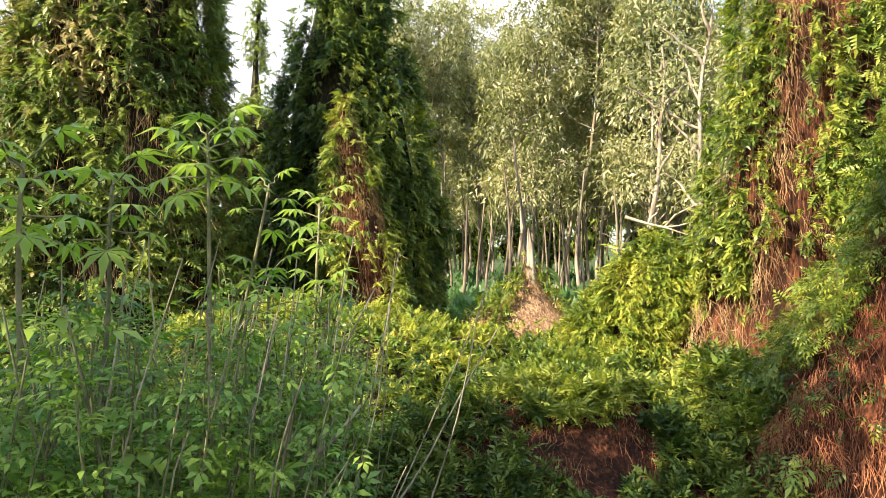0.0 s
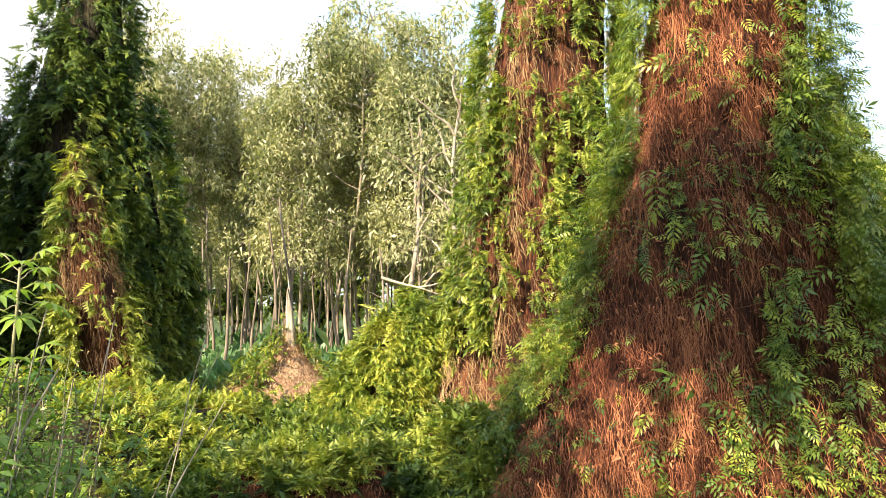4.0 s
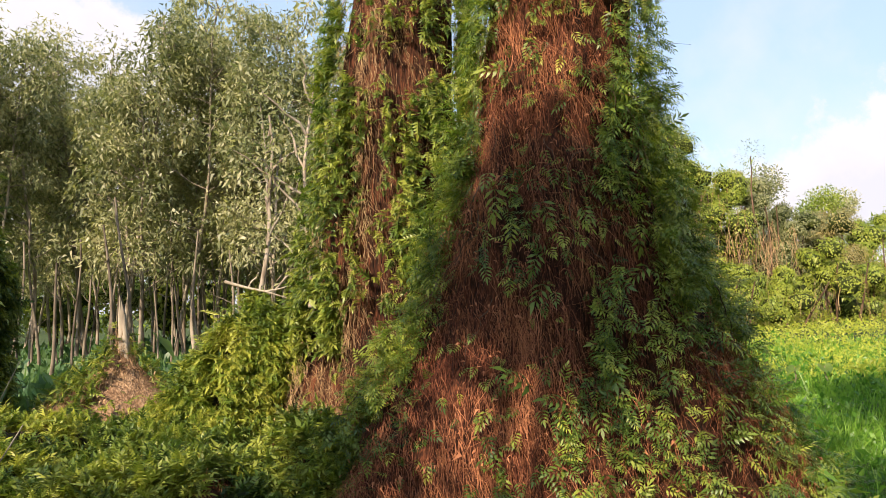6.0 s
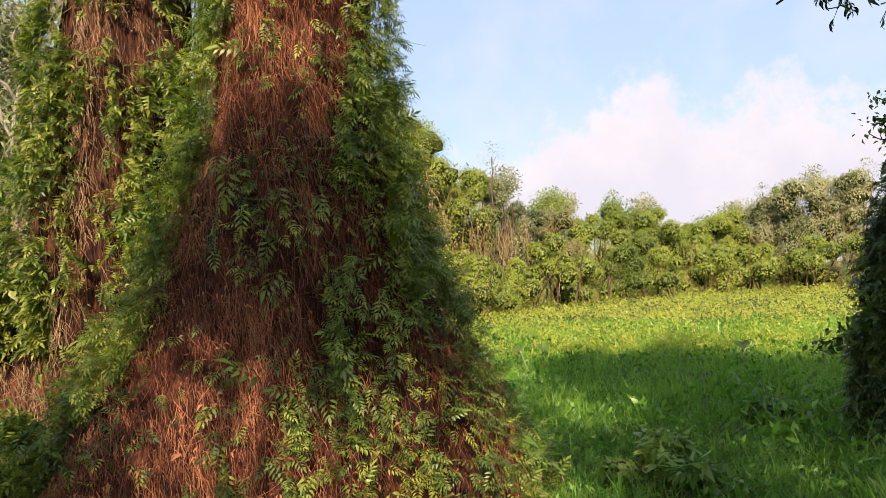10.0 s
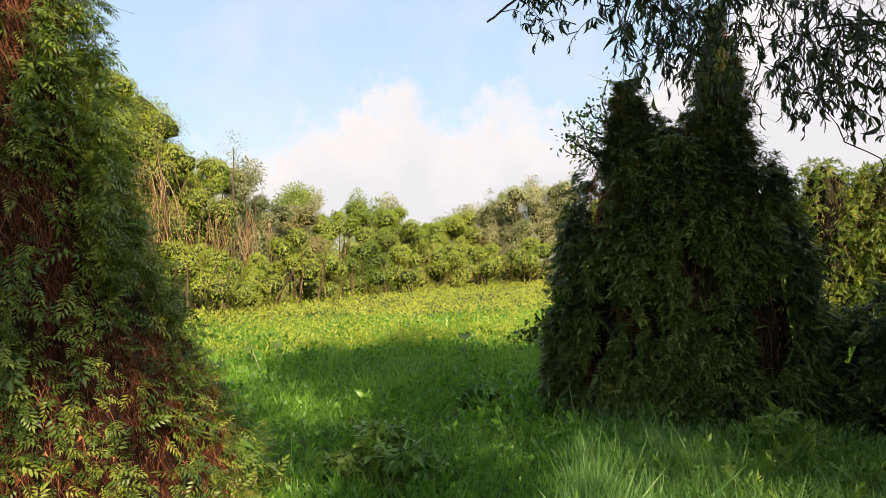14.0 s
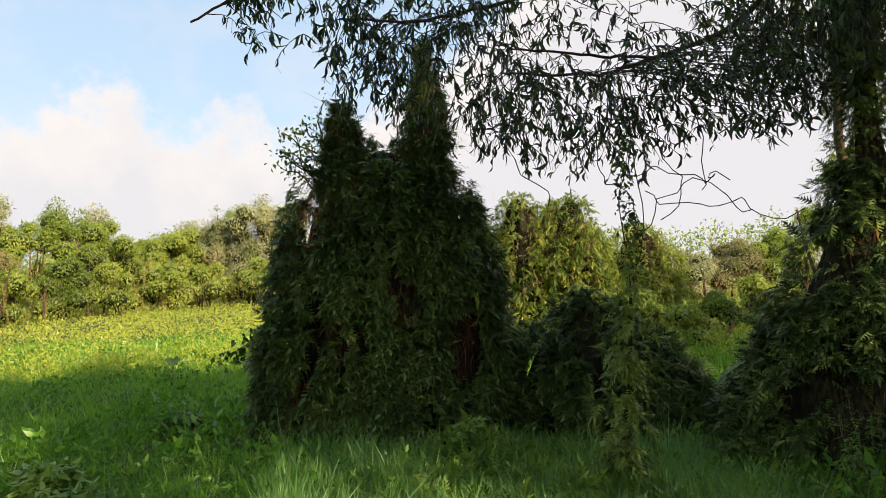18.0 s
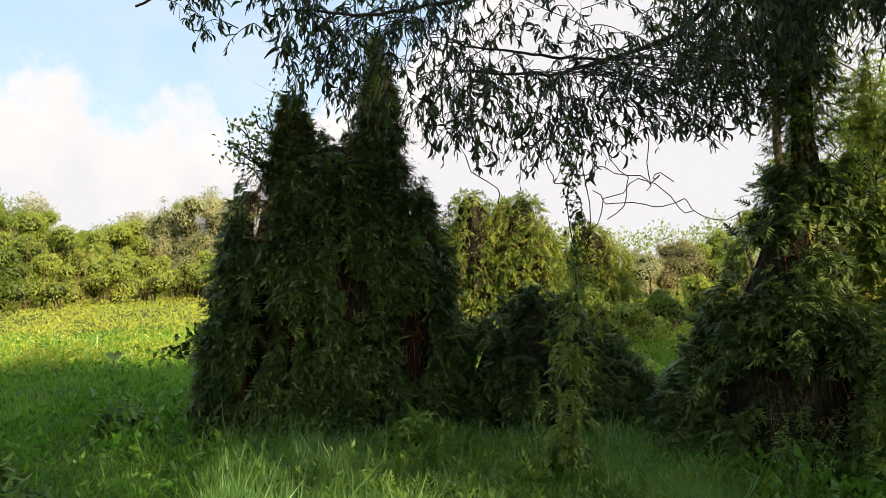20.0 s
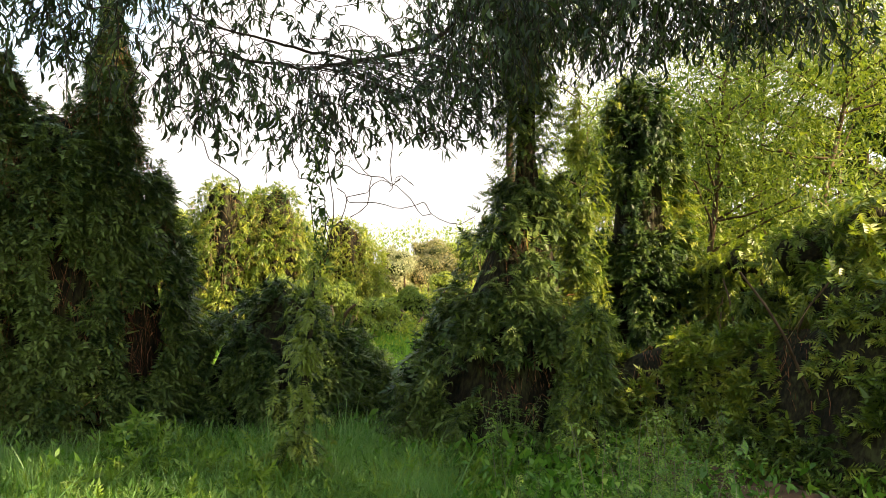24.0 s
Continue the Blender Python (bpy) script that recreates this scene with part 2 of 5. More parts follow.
def mesh_from(name, verts, faces, mats, index=None, smooth=False):
    """A mesh from arrays: faces is (n, 3) or (n, 4)."""
    me = bpy.data.meshes.new(name)
    verts, faces = np.asarray(verts, np.float32), np.asarray(faces, np.int32)
    k = faces.shape[1]
    me.vertices.add(len(verts))
    me.vertices.foreach_set("co", verts.ravel())
    me.loops.add(faces.size)
    me.loops.foreach_set("vertex_index", faces.ravel())
    me.polygons.add(len(faces))
    me.polygons.foreach_set("loop_start", np.arange(0, faces.size, k, dtype=np.int32))
    for m in mats:
        me.materials.append(m)
    if index is not None:
        me.polygons.foreach_set("material_index", np.asarray(index, np.int32))
    if smooth:
        me.polygons.foreach_set("use_smooth", np.ones(len(faces), bool))
    me.update(calc_edges=True)
    return me


def thing(name, at=(0, 0, 0), label="", category="", group="", kind=""):
    ob = new(name)
    ob.location = at
    ob.empty_display_size = 0.1
    return tagged(ob, label, category, group, kind)


def hang(name, me, parent, label="", kind=""):
    """Links a mesh given in world metres as a part of parent."""
    ob = new(name, me)
    ob.parent = parent
    base = Vector(parent.location)
    if parent.parent:
        base = base + Vector(parent.parent.location)
    ob.location = -base
    return tagged(ob, label, kind=kind)


# leaf shapes: x across, y along, z out of the blade; triangles
def blade(width=0.3, curl=0.12, cup=0.06):
    v = [(0, 0, 0), (-width / 2, 0.45, cup), (0, 0.5, 0), (width / 2, 0.45, cup), (0, 1, -curl)]
    f = [(0, 2, 1), (0, 3, 2), (1, 2, 4), (2, 3, 4)]
    return np.array(v, float), np.array(f)


def quad_leaf(width=0.5, fold=0.1):
    v = [(0, 0, 0), (-width / 2, 0.5, fold), (width / 2, 0.5, fold), (0, 1, -fold)]
    return np.array(v, float), np.array([(0, 2, 1), (1, 2, 3)])


def joined(pieces):
    vs, fs, n = [], [], 0
    for v, f in pieces:
        vs.append(v)
        fs.append(f + n)
        n += len(v)
    return np.vstack(vs), np.vstack(fs)


def moved(tpl, scale=1.0, turn=0.0, at=(0, 0, 0), pitch=0.0):
    v, f = tpl
    c, s = math.cos(turn), math.sin(turn)
    cp, sp = math.cos(pitch), math.sin(pitch)
    v = v * scale
    v = np.c_[v[:, 0], v[:, 1] * cp - v[:, 2] * sp, v[:, 1] * sp + v[:, 2] * cp]
    v = np.c_[v[:, 0] * c - v[:, 1] * s, v[:, 0] * s + v[:, 1] * c, v[:, 2]]
    return v + np.array(at, float), f


def welded(v, f):
    """Joins the vertices that lie on one another."""
    key, idx = np.unique(np.round(v, 5), axis=0, return_inverse=True)
    return key, idx.ravel()[f]


def spray(pairs=3, spread=1.05, leaflet=0.42, width=0.42, simple=False):
    """A compound leaf: leaflets in pairs along a stalk with one at the tip."""
    base = quad_leaf(width, 0.08) if simple else blade(width, 0.16, 0.06)
    out, joints = [], [(0.0, 0.0, 0.0)]
    for i in range(pairs):
        y = 0.12 + 0.5 * i / max(pairs - 1, 1)
        joints.append((0, y, -0.05 * i))
        for sgn in (-1, 1):
            out.append(moved(base, leaflet * (1.0 - 0.1 * i), sgn * spread * (1.0 - 0.12 * i), joints[-1], -0.25))
    joints.append((0, 0.66, -0.1))
    out.append(moved(base, leaflet * 1.05, 0.0, joints[-1], -0.35))
    for a, b in zip(joints, joints[1:]):
        a, b = np.array(a), np.array(b)
        out.append((np.array([a, b, a + (0.012, 0, 0.004)]), np.array([(0, 1, 2)])))
    return welded(*joined(out))


def palm_leaf(n=7, width=0.3):
    out = []
    for i in range(n):
        a = (i - (n - 1) / 2) * (5.0 / n)
        out.append(moved(blade(width, 0.22, 0.05), 1.0 - 0.06 * abs(i - (n - 1) / 2), a, (0, 0, 0), -0.2))
    return welded(*joined(out))


def sickle(width=0.23, bow=0.2):
    """A curved acacia phyllode."""
    v, f = [], []
    n = 4
    for i in range(n + 1):
        y = i / n
        w = width * math.sin(math.pi * min(0.06 + 0.94 * y, 0.985)) / 2
        x = bow * 4 * y * (1 - y)
        v += [(x - w, y, 0.02), (x + w, y, -0.02)]
        if i:
            k = 2 * i
            f += [(k - 2, k - 1, k), (k - 1, k + 1, k)]
    return np.array(v, float), np.array(f)


def strand(n=2, width=0.012):
    """A hanging dry stem, one long, kinked."""
    v, f = [], []
    r = np.random.default_rng(5)
    x = z = 0.0
    for i in range(n + 1):
        w = width * (1 - 0.6 * i / n)
        v += [(x - w, i / n, z), (x + w, i / n, z + width)]
        x += r.normal(0, 0.14)
        z += r.normal(0, 0.1)
        if i:
            k = 2 * i
            f += [(k - 2, k - 1, k), (k - 1, k + 1, k)]
    return np.array(v, float), np.array(f)


def scatter(name, tpl, at, along, out, size, mat, wide=None):
    """One mesh of many leaves: at (n,3) feet, along (n,3) length, out (n,3) the side that the blade faces."""
    v, f = tpl
    n = len(at)
    along = unit(along)
    side = unit(np.cross(along, out))
    face = np.cross(side, along)
    size = np.asarray(size, float).reshape(n, 1, 1)
    w = size if wide is None else np.asarray(wide, float).reshape(n, 1, 1)
    P = at[:, None, :] + w * v[None, :, 0:1] * side[:, None, :] + size * v[None, :, 1:2] * along[:, None, :] + w * v[None, :, 2:3] * face[:, None, :]
    F = (f[None] + (np.arange(n) * len(v))[:, None, None]).reshape(-1, 3)
    return mesh_from(name, P.reshape(-1, 3), F, [mat])


def tube(path, radii, sides=8):
    """Vertices and quads of a tapered tube along a path."""
    path = np.asarray(path, float)
    tan = unit(np.gradient(path, axis=0))
    ref = np.where(np.abs(tan[:, 2:3]) > 0.9, np.array([[1.0, 0, 0]]), np.array([[0, 0, 1.0]]))
    a = unit(np.cross(tan, ref))
    b = np.cross(tan, a)
    th = np.linspace(0, 2 * math.pi, sides, endpoint=False)
    r = np.asarray(radii, float).reshape(-1, 1, 1)
    v = path[:, None, :] + r * (np.cos(th)[None, :, None] * a[:, None, :] + np.sin(th)[None, :, None] * b[:, None, :])
    n = len(path)
    i, j = np.meshgrid(np.arange(n - 1), np.arange(sides), indexing="ij")
    k = (j + 1) % sides
    f = np.stack([i * sides + j, i * sides + k, (i + 1) * sides + k, (i + 1) * sides + j], -1).reshape(-1, 4)
    return v.reshape(-1, 3), f


def wander(a, b, bend, n=8, rng=RNG):
    """A path from a to b with a wavering bend."""
    a, b = np.asarray(a, float), np.asarray(b, float)
    s = np.linspace(0, 1, n)[:, None]
    off = np.cumsum(rng.normal(0, bend / n ** 0.5, (n, 3)), axis=0)
    off -= off[0] + (off[-1] - off[0]) * s
    if n > 6:
        off[1:-1] = (off[:-2] + 2 * off[1:-1] + off[2:]) / 4
    return a + (b - a) * s + off


class Cloak:
    """A hump or tower that creepers have grown over: rows of (height, sideways offset, half width), seen along a heading."""

    def __init__(self, at, heading, rows, depth=0.8, rough=0.12, folds=5.0, seed=1.0, steps=46, around=56, inner=0.86, low=0.0, slim=0.06):
        h = radians(heading)
        self.u, self.v = np.array((math.cos(h), -math.sin(h), 0.0)), np.array((math.sin(h), math.cos(h), 0.0))
        self.at = np.array((at[0], at[1], 0.0))
        rows = np.array(sorted(rows))
        if low:
            rows[:, 2] *= 0.42     # slim spires: the leaf trails add the rest
        else:
            rows[:, 2] = np.maximum(rows[:, 2] - slim, 0.6 * rows[:, 2])     # room for the leaves that stand off
        self.rows, self.depth, self.rough, self.folds, self.seed = rows, depth, rough, folds, seed
        self.top, self.low = rows[-1, 0], low
        zs = np.linspace(-0.05, self.top, steps)
        th = np.linspace(0, 2 * math.pi, around, endpoint=False)
        Z, T = np.meshgrid(zs, th, indexing="ij")
        self.grid = self.point(Z.ravel(), T.ravel())
        mid = self.at + np.outer(np.interp(Z.ravel(), rows[:, 0], rows[:, 1]), self.u) + np.outer(Z.ravel() * 0.97, UP)
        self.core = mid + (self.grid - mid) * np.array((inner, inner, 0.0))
        i, j = np.meshgrid(np.arange(steps - 1), np.arange(around), indexing="ij")
        k = (j + 1) % around
        self.faces = np.stack([i * around + j, i * around + k, (i + 1) * around + k, (i + 1) * around + j], -1).reshape(-1, 4)

    def width(self, z):
        w = np.interp(z, self.rows[:, 0], self.rows[:, 2])
        t = np.clip((self.top - z) / 0.25, 0, 1)
        return w * np.sqrt(np.clip(t, 0.02, 1))

    def point(self, z, th):
        off = np.interp(z, self.rows[:, 0], self.rows[:, 1])
        w = self.width(z)
        c, s = np.cos(th), np.sin(th)
        bumps = np.array([noise.noise((self.folds * 0.35 * math.cos(a) + self.seed, self.folds * 0.35 * math.sin(a), 0.55 * q + self.seed * 3.1)) +
                          0.5 * noise.noise((self.folds * math.cos(a) - self.seed, self.folds * math.sin(a), 1.3 * q)) for q, a in zip(z, th)])
        k = 1.0 + self.rough * bumps
        return self.at + np.outer(off + w * c * k, self.u) + np.outer(w * self.depth * s * k, self.v) + np.outer(z, UP)

    def sample(self, n, rng, low=0.0, high=None, front=True, test=None):
        """Points on the skin with normals; test(side, height, rng) keeps a share of them. side runs -1 to 1 across."""
        high = self.top if high is None else high
        z = rng.uniform(max(low, self.low), high, n * 3)
        keep = rng.uniform(0, self.rows[:, 2].max(), n * 3) < self.width(z) + (0.16 if self.low else 0.12)
        z = z[keep][:n]
        th = rng.uniform(math.pi, 2 * math.pi, len(z)) + (0 if not front else 0)
        if front:
            th = math.pi + (th - math.pi) * 1.24 - 0.12 * math.pi
        else:
            th = rng.uniform(0, 2 * math.pi, len(z))
        if test is not None:
            p = test(np.cos(th), z)
            k = rng.uniform(0, 1, len(z)) < p
            z, th = z[k], th[k]
        return self.skin(z, th)

    def skin(self, z, th):
        e = 0.03
        P = self.point(z, th)
        A, B = self.point(z, th + e) - P, self.point(z + e, th) - P
        N = unit(np.cross(A, B))
        return P, N


    def trails(self, n, rng, length=0.9, step=0.042, test=None, high=None):
        """Points along creeper trails that run down the skin: places, normals and how far each stands off."""
        high = self.top if high is None else high
        z0 = rng.uniform(max(0.15, self.low), high, n * 2)
        keep = rng.uniform(0, self.rows[:, 2].max(), n * 2) < self.width(z0) + (0.16 if self.low else 0.1)
        z0 = z0[keep][:n]
        n = len(z0)
        t0 = rng.uniform(0.88 * math.pi, 2.12 * math.pi, n)
        ln = length * rng.lognormal(0, 0.4, n)
        m = int(length * 2.2 / step)
        q = np.arange(m) * step
        drift = np.cumsum(rng.normal(0, 0.022, (n, m)), axis=1)
        Z = z0[:, None] - q[None] + rng.normal(0, 0.02, (n, m))
        T = t0[:, None] + drift * (0.35 / np.maximum(self.width(z0), 0.2))[:, None]
        ok = (q[None] < ln[:, None]) & (Z > 0.03)
        off = np.repeat(np.minimum(rng.gamma(1.5, 0.02 if self.low else 0.055, (n, 1)), 0.17), m, 1) * np.clip(0.4 + q / 0.4, 0, 1)[None]
        z, th, off = Z[ok], T[ok], off[ok]
        if test is not None:
            k = rng.uniform(0, 1, len(z)) < test(np.cos(th), z)
            z, th, off = z[k], th[k], off[k]
        P, N = self.skin(z, th)
        return P + N * off[:, None], N


def noise_at(P, scale, seed=0.0):
    return np.array([noise.noise((p[0] * scale + seed, p[1] * scale, p[2] * scale)) for p in P])


def leaves_on(name, P, N, tpl, mat, size, rng, droop=0.55, lift=0.03, spread=0.5, jitter=0.3, tuft=0.08):
    """Leaves that stand off a skin in tufts, most of them held flat to the sky, some hanging, with dark gaps between."""
    clump = noise_at(P * (1, 1, 1.5), 5.6, 2.0) + 0.5 * noise_at(P * (1, 1, 1.5), 12.0, 6.0)
    k = clump + rng.normal(0, 0.1, len(P)) > -0.17
    P, N, clump = P[k] + N[k] * tuft * np.clip(clump[k], 0, 0.8)[:, None], N[k], clump[k]
    n = len(P)
    side = rng.normal(0, spread, (n, 3))
    flat = rng.uniform(0, 1, (n, 1))
    along = 0.72 * N - droop * (1.45 - flat) * UP + side
    s = 0.84 * size * rng.lognormal(0, jitter, n)
    out = unit(N * (1.0 - 0.5 * flat) + UP * (0.25 + 0.8 * flat) + rng.normal(0, 0.25, (n, 3)))
    return scatter(name, tpl, P + N * rng.uniform(-0.03, lift, n)[:, None], along, out, s, mat)


def strands_on(name, P, N, mat, size, rng, wide=0.13):
    keep = 0.8 * noise_at(P, 7.0, 3.0) + 0.7 * noise_at(P * (1, 1, 0.5), 2.6, 8.0) + rng.normal(0, 0.2, len(P)) > -0.1
    P, N = P[keep], N[keep]
    n = len(P)
    along = -UP + 0.15 * N + rng.normal(0, 1, (n, 3)) * np.where(rng.uniform(0, 1, (n, 1)) < 0.25, 0.6, 0.22)
    out = unit(N + rng.normal(0, 0.5, (n, 3)))
    s = size * rng.lognormal(0, 0.45, n)
    return scatter(name, strand(), P + N * rng.uniform(0.0, 0.06, n)[:, None], along, out, s, mat, wide=np.full(n, wide) * rng.uniform(0.4, 1.3, n))


def frond(pairs=4):
    """A pinnate leaf seen from some way off: pointed leaflets in pairs, one facet each, along an arching midrib."""
    ys = [0.04 + 0.66 * i / pairs for i in range(pairs + 1)]
    v = [(0.0, y, -0.2 * y * y) for y in ys]
    f = []
    for i in range(pairs):
        reach = 0.4 - 0.05 * i
        for sgn in (-1, 1):
            f.append((i, i + 1, len(v)))
            v.append((sgn * reach, ys[i] + 0.24, -0.2 * ys[i] ** 2 - 0.05))
    f += [(pairs, len(v), len(v) + 2), (pairs, len(v) + 2, len(v) + 1)]
    v += [(-0.09, 0.82, -0.13), (0.09, 0.82, -0.13), (0.0, 1.1, -0.28)]
    return np.array(v, float), np.array(f)


SPRAY = spray(4, leaflet=0.42, width=0.27, simple=True)
SPRAY_FINE = frond()
SPRIG = spray(3, leaflet=0.32, width=0.38, simple=True)
QUAD = quad_leaf(0.5)
CHIP = (np.array([(-0.24, 0.0, 0.03), (0.26, 0.12, -0.04), (0.0, 1.0, 0.0)]), np.array([(0, 1, 2)]))
SLIVER = (np.array([(-0.17, 0.0, 0.02), (0.17, 0.1, -0.03), (0.0, 1.0, 0.0)]), np.array([(0, 1, 2)]))
CURLED = blade(0.35, 0.35, 0.18)

# ---- ground ----
def build_ground():
    r = np.concatenate([np.linspace(0.0, 30, 61), np.geomspace(32, 900, 24)])
    th = np.linspace(0, 2 * math.pi, 120, endpoint=False)
    R, T = np.meshgrid(r, th, indexing="ij")
    X, Y = R * np.sin(T), R * np.cos(T)
    Z = np.array([0.09 * noise.noise((x * 0.25, y * 0.25, 0)) + 0.04 * noise.noise((x * 0.9, y * 0.9, 3)) for x, y in zip(X.ravel(), Y.ravel())])
    Z *= np.clip((60 - R.ravel()) / 40, 0, 1)
    n, m = len(r), len(th)
    i, j = np.meshgrid(np.arange(n - 1), np.arange(m), indexing="ij")
    k = (j + 1) % m
    f = np.stack([i * m + j, (i + 1) * m + j, (i + 1) * m + k, i * m + k], -1).reshape(-1, 4)
    ob = new("ground", mesh_from("ground", np.c_[X.ravel(), Y.ravel(), Z], f, [SOIL], smooth=True))
    tagged(ob, "damp green marsh ground under grass and creepers", "ground", kind="structure")


build_ground()


# ---- creeper-covered humps and towers ----
def creeper(name, label, cloaks, seed, trails, size, mat, test=None, dry=0, dry_mat=None, dry_len=0.22, core=None, tpl=None, category="creeper", dry_test=None, singles=0, length=0.9, fill=0.35, gaps=-0.1, second=None):
    """Creeper over a trunk: a mat of stems, mostly coloured shade-dark, leaf trails that hang over it, dry stems, and
    single leaf sprays in front.
    """
    rng = np.random.default_rng(seed)
    ob = thing(name, tuple(cloaks[0].at), label, category)
    tpl = tpl or SPRAY_FINE
    total = sum(q.top * q.rows[:, 2].mean() for q in cloaks)
    one = mesh_from("leaf_spray", SPRAY[0], SPRAY[1], [mat]) if singles else None
    for c in cloaks:
        share = max(c.top * c.rows[:, 2].mean() / total, 0.26)
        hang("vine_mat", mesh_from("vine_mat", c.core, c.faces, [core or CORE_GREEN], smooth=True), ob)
        P, N = c.trails(int(trails * share), rng, test=test, length=length)
        Q, M = c.sample(int(fill * len(P)) + 40, rng, test=test)
        P, N = np.vstack([P, Q]), np.vstack([N, M])
        Q, M = c.sample(int(900 * c.width(c.top - 0.2)) + 60, rng, low=c.top - 0.4, front=False, test=test)
        cap = len(P)
        P, N = np.vstack([P, Q]), np.vstack([N, unit(M + 0.6 * UP)])
        keep = 0.8 * noise_at(P * (1, 1, 0.2), 5.2, seed) + 0.6 * noise_at(P, 1.6, seed) + rng.normal(0, 0.09, len(P)) > (gaps if c.low == 0 else -0.6)
        keep[cap:] = True
        P, N = P[keep], N[keep]
        hang("foliage", leaves_on("foliage", P, N, tpl, mat, size * (0.5 if c.low else 1.0), rng, lift=0.05), ob, kind="stuff")
        if second:
            Q, M = c.trails(second[1], rng, test=second[2], length=length)
            hang("sunny_foliage", leaves_on("sunny_foliage", Q, M, tpl, second[0], size, rng, lift=0.05), ob, "creeper leaves in a lighter tone, mostly that of sunlight", kind="stuff")
        for k in rng.permutation(len(P))[:int(singles * share)]:
            d = Vector(N[k]) * 0.9 - Vector((0, 0, 0.6)) + Vector(rng.normal(0, 0.35, 3))
            x = d.cross(Vector(N[k]) + Vector((0, 0, 0.8))).normalized()
            y = d.normalized()
            m = Matrix((x, y, x.cross(y))).transposed().to_4x4()
            leaf = new("leaf_spray", one)
            leaf.parent = ob
            leaf.matrix_basis = Matrix.Translation(Vector(P[k] + N[k] * 0.05) - ob.location) @ m @ Matrix.Scale(0.11 * rng.uniform(0.8, 1.3), 4)
        if dry:
            P, N = c.sample(int(dry * share), rng, test=dry_test)
            hang("dry_vine", strands_on("dry_vine", P, N, dry_mat or DRY, dry_len, rng), ob, "brown dry hanging vine stems", kind="stuff")
            k = rng.permutation(len(P))[:len(P) // 14]
            hang("dead_leaf", leaves_on("dead_leaf", P[k], N[k], CURLED, dry_mat or DRY, 0.042, rng, lift=0.08, spread=0.9), ob, "curled brown dead leaves", kind="stuff")
    return ob


main_cloak = Cloak((3.72, 3.97), 40.0, [(7.34, 0.29, 0.09), (6.1, 0.24, 0.32), (4.9, 0.2, 0.48), (3.97, 0.13, 0.59), (3.51, 0.11, 0.63), (3.05, 0.08, 0.7), (2.61, 0.06, 0.8), (2.16, 0.04, 0.97), (1.72, 0.05, 1.08), (1.29, 0.03, 1.25), (0.86, -0.02, 1.52), (0.43, -0.07, 1.8), (0.1, -0.16, 2.03), (0.0, -0.26, 2.25)], depth=0.8, rough=0.15, folds=6.0, seed=2.0, steps=80, around=110, inner=0.93)


def main_green(s, z):
    # green down the right flank and along the left ridge, in patches over the brown middle
    strip = np.exp(-((s - 0.32 - 0.06 * np.sin(3 * z)) / 0.15) ** 2) * (z < 2.9)
    low = np.exp(-((s - 0.12) / 0.22) ** 2) * np.exp(-((z - 0.7) / 0.35) ** 2)
    upper = 0.35 * np.exp(-((s + 0.2) / 0.3) ** 2) * np.exp(-((z - 2.3) / 0.3) ** 2)
    mid = 0.5 * np.exp(-((s + 0.05) / 0.35) ** 2) * np.exp(-((z - 1.75) / 0.12) ** 2)
    top = 0.3 * (z > 3.1) * (0.5 + 0.5 * np.sin(9 * s + 2 * z))
    return np.clip(0.03 + 0.06 * (z < 1.3) + (0.14 + 0.7 * (z > 1.3)) * (s > 0.5 + 0.08 * np.sin(4 * z)) + 0.75 * (s < -0.77) + 0.55 * strip + 0.25 * low + 0.7 * upper + 0.7 * mid + top + 0.2 * (z < 0.3), 0, 1)


# second puts sunlight into the leaf colour: left ridge, top, right flank.
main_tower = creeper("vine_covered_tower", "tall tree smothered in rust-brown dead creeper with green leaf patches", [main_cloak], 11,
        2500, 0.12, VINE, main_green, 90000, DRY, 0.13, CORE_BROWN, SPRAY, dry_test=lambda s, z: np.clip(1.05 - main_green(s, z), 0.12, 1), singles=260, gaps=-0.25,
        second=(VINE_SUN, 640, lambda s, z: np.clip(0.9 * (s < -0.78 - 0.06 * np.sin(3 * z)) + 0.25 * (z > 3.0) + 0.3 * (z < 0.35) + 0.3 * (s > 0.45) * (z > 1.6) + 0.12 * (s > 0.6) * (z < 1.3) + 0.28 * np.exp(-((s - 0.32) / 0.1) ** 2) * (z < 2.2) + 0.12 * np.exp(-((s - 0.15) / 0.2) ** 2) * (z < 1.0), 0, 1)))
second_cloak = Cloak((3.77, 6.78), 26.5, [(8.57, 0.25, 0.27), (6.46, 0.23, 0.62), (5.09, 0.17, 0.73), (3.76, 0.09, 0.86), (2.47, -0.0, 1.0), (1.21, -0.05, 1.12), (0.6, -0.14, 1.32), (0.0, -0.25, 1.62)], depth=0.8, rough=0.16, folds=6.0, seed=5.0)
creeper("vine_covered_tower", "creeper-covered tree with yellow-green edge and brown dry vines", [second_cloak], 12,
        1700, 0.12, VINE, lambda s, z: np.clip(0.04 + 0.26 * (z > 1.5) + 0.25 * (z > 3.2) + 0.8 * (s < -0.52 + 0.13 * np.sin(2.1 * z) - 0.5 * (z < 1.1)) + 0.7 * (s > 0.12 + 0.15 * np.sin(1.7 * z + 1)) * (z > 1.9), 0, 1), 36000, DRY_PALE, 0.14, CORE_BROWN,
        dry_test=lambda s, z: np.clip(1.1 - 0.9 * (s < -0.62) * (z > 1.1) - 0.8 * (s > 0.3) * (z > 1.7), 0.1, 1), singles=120)
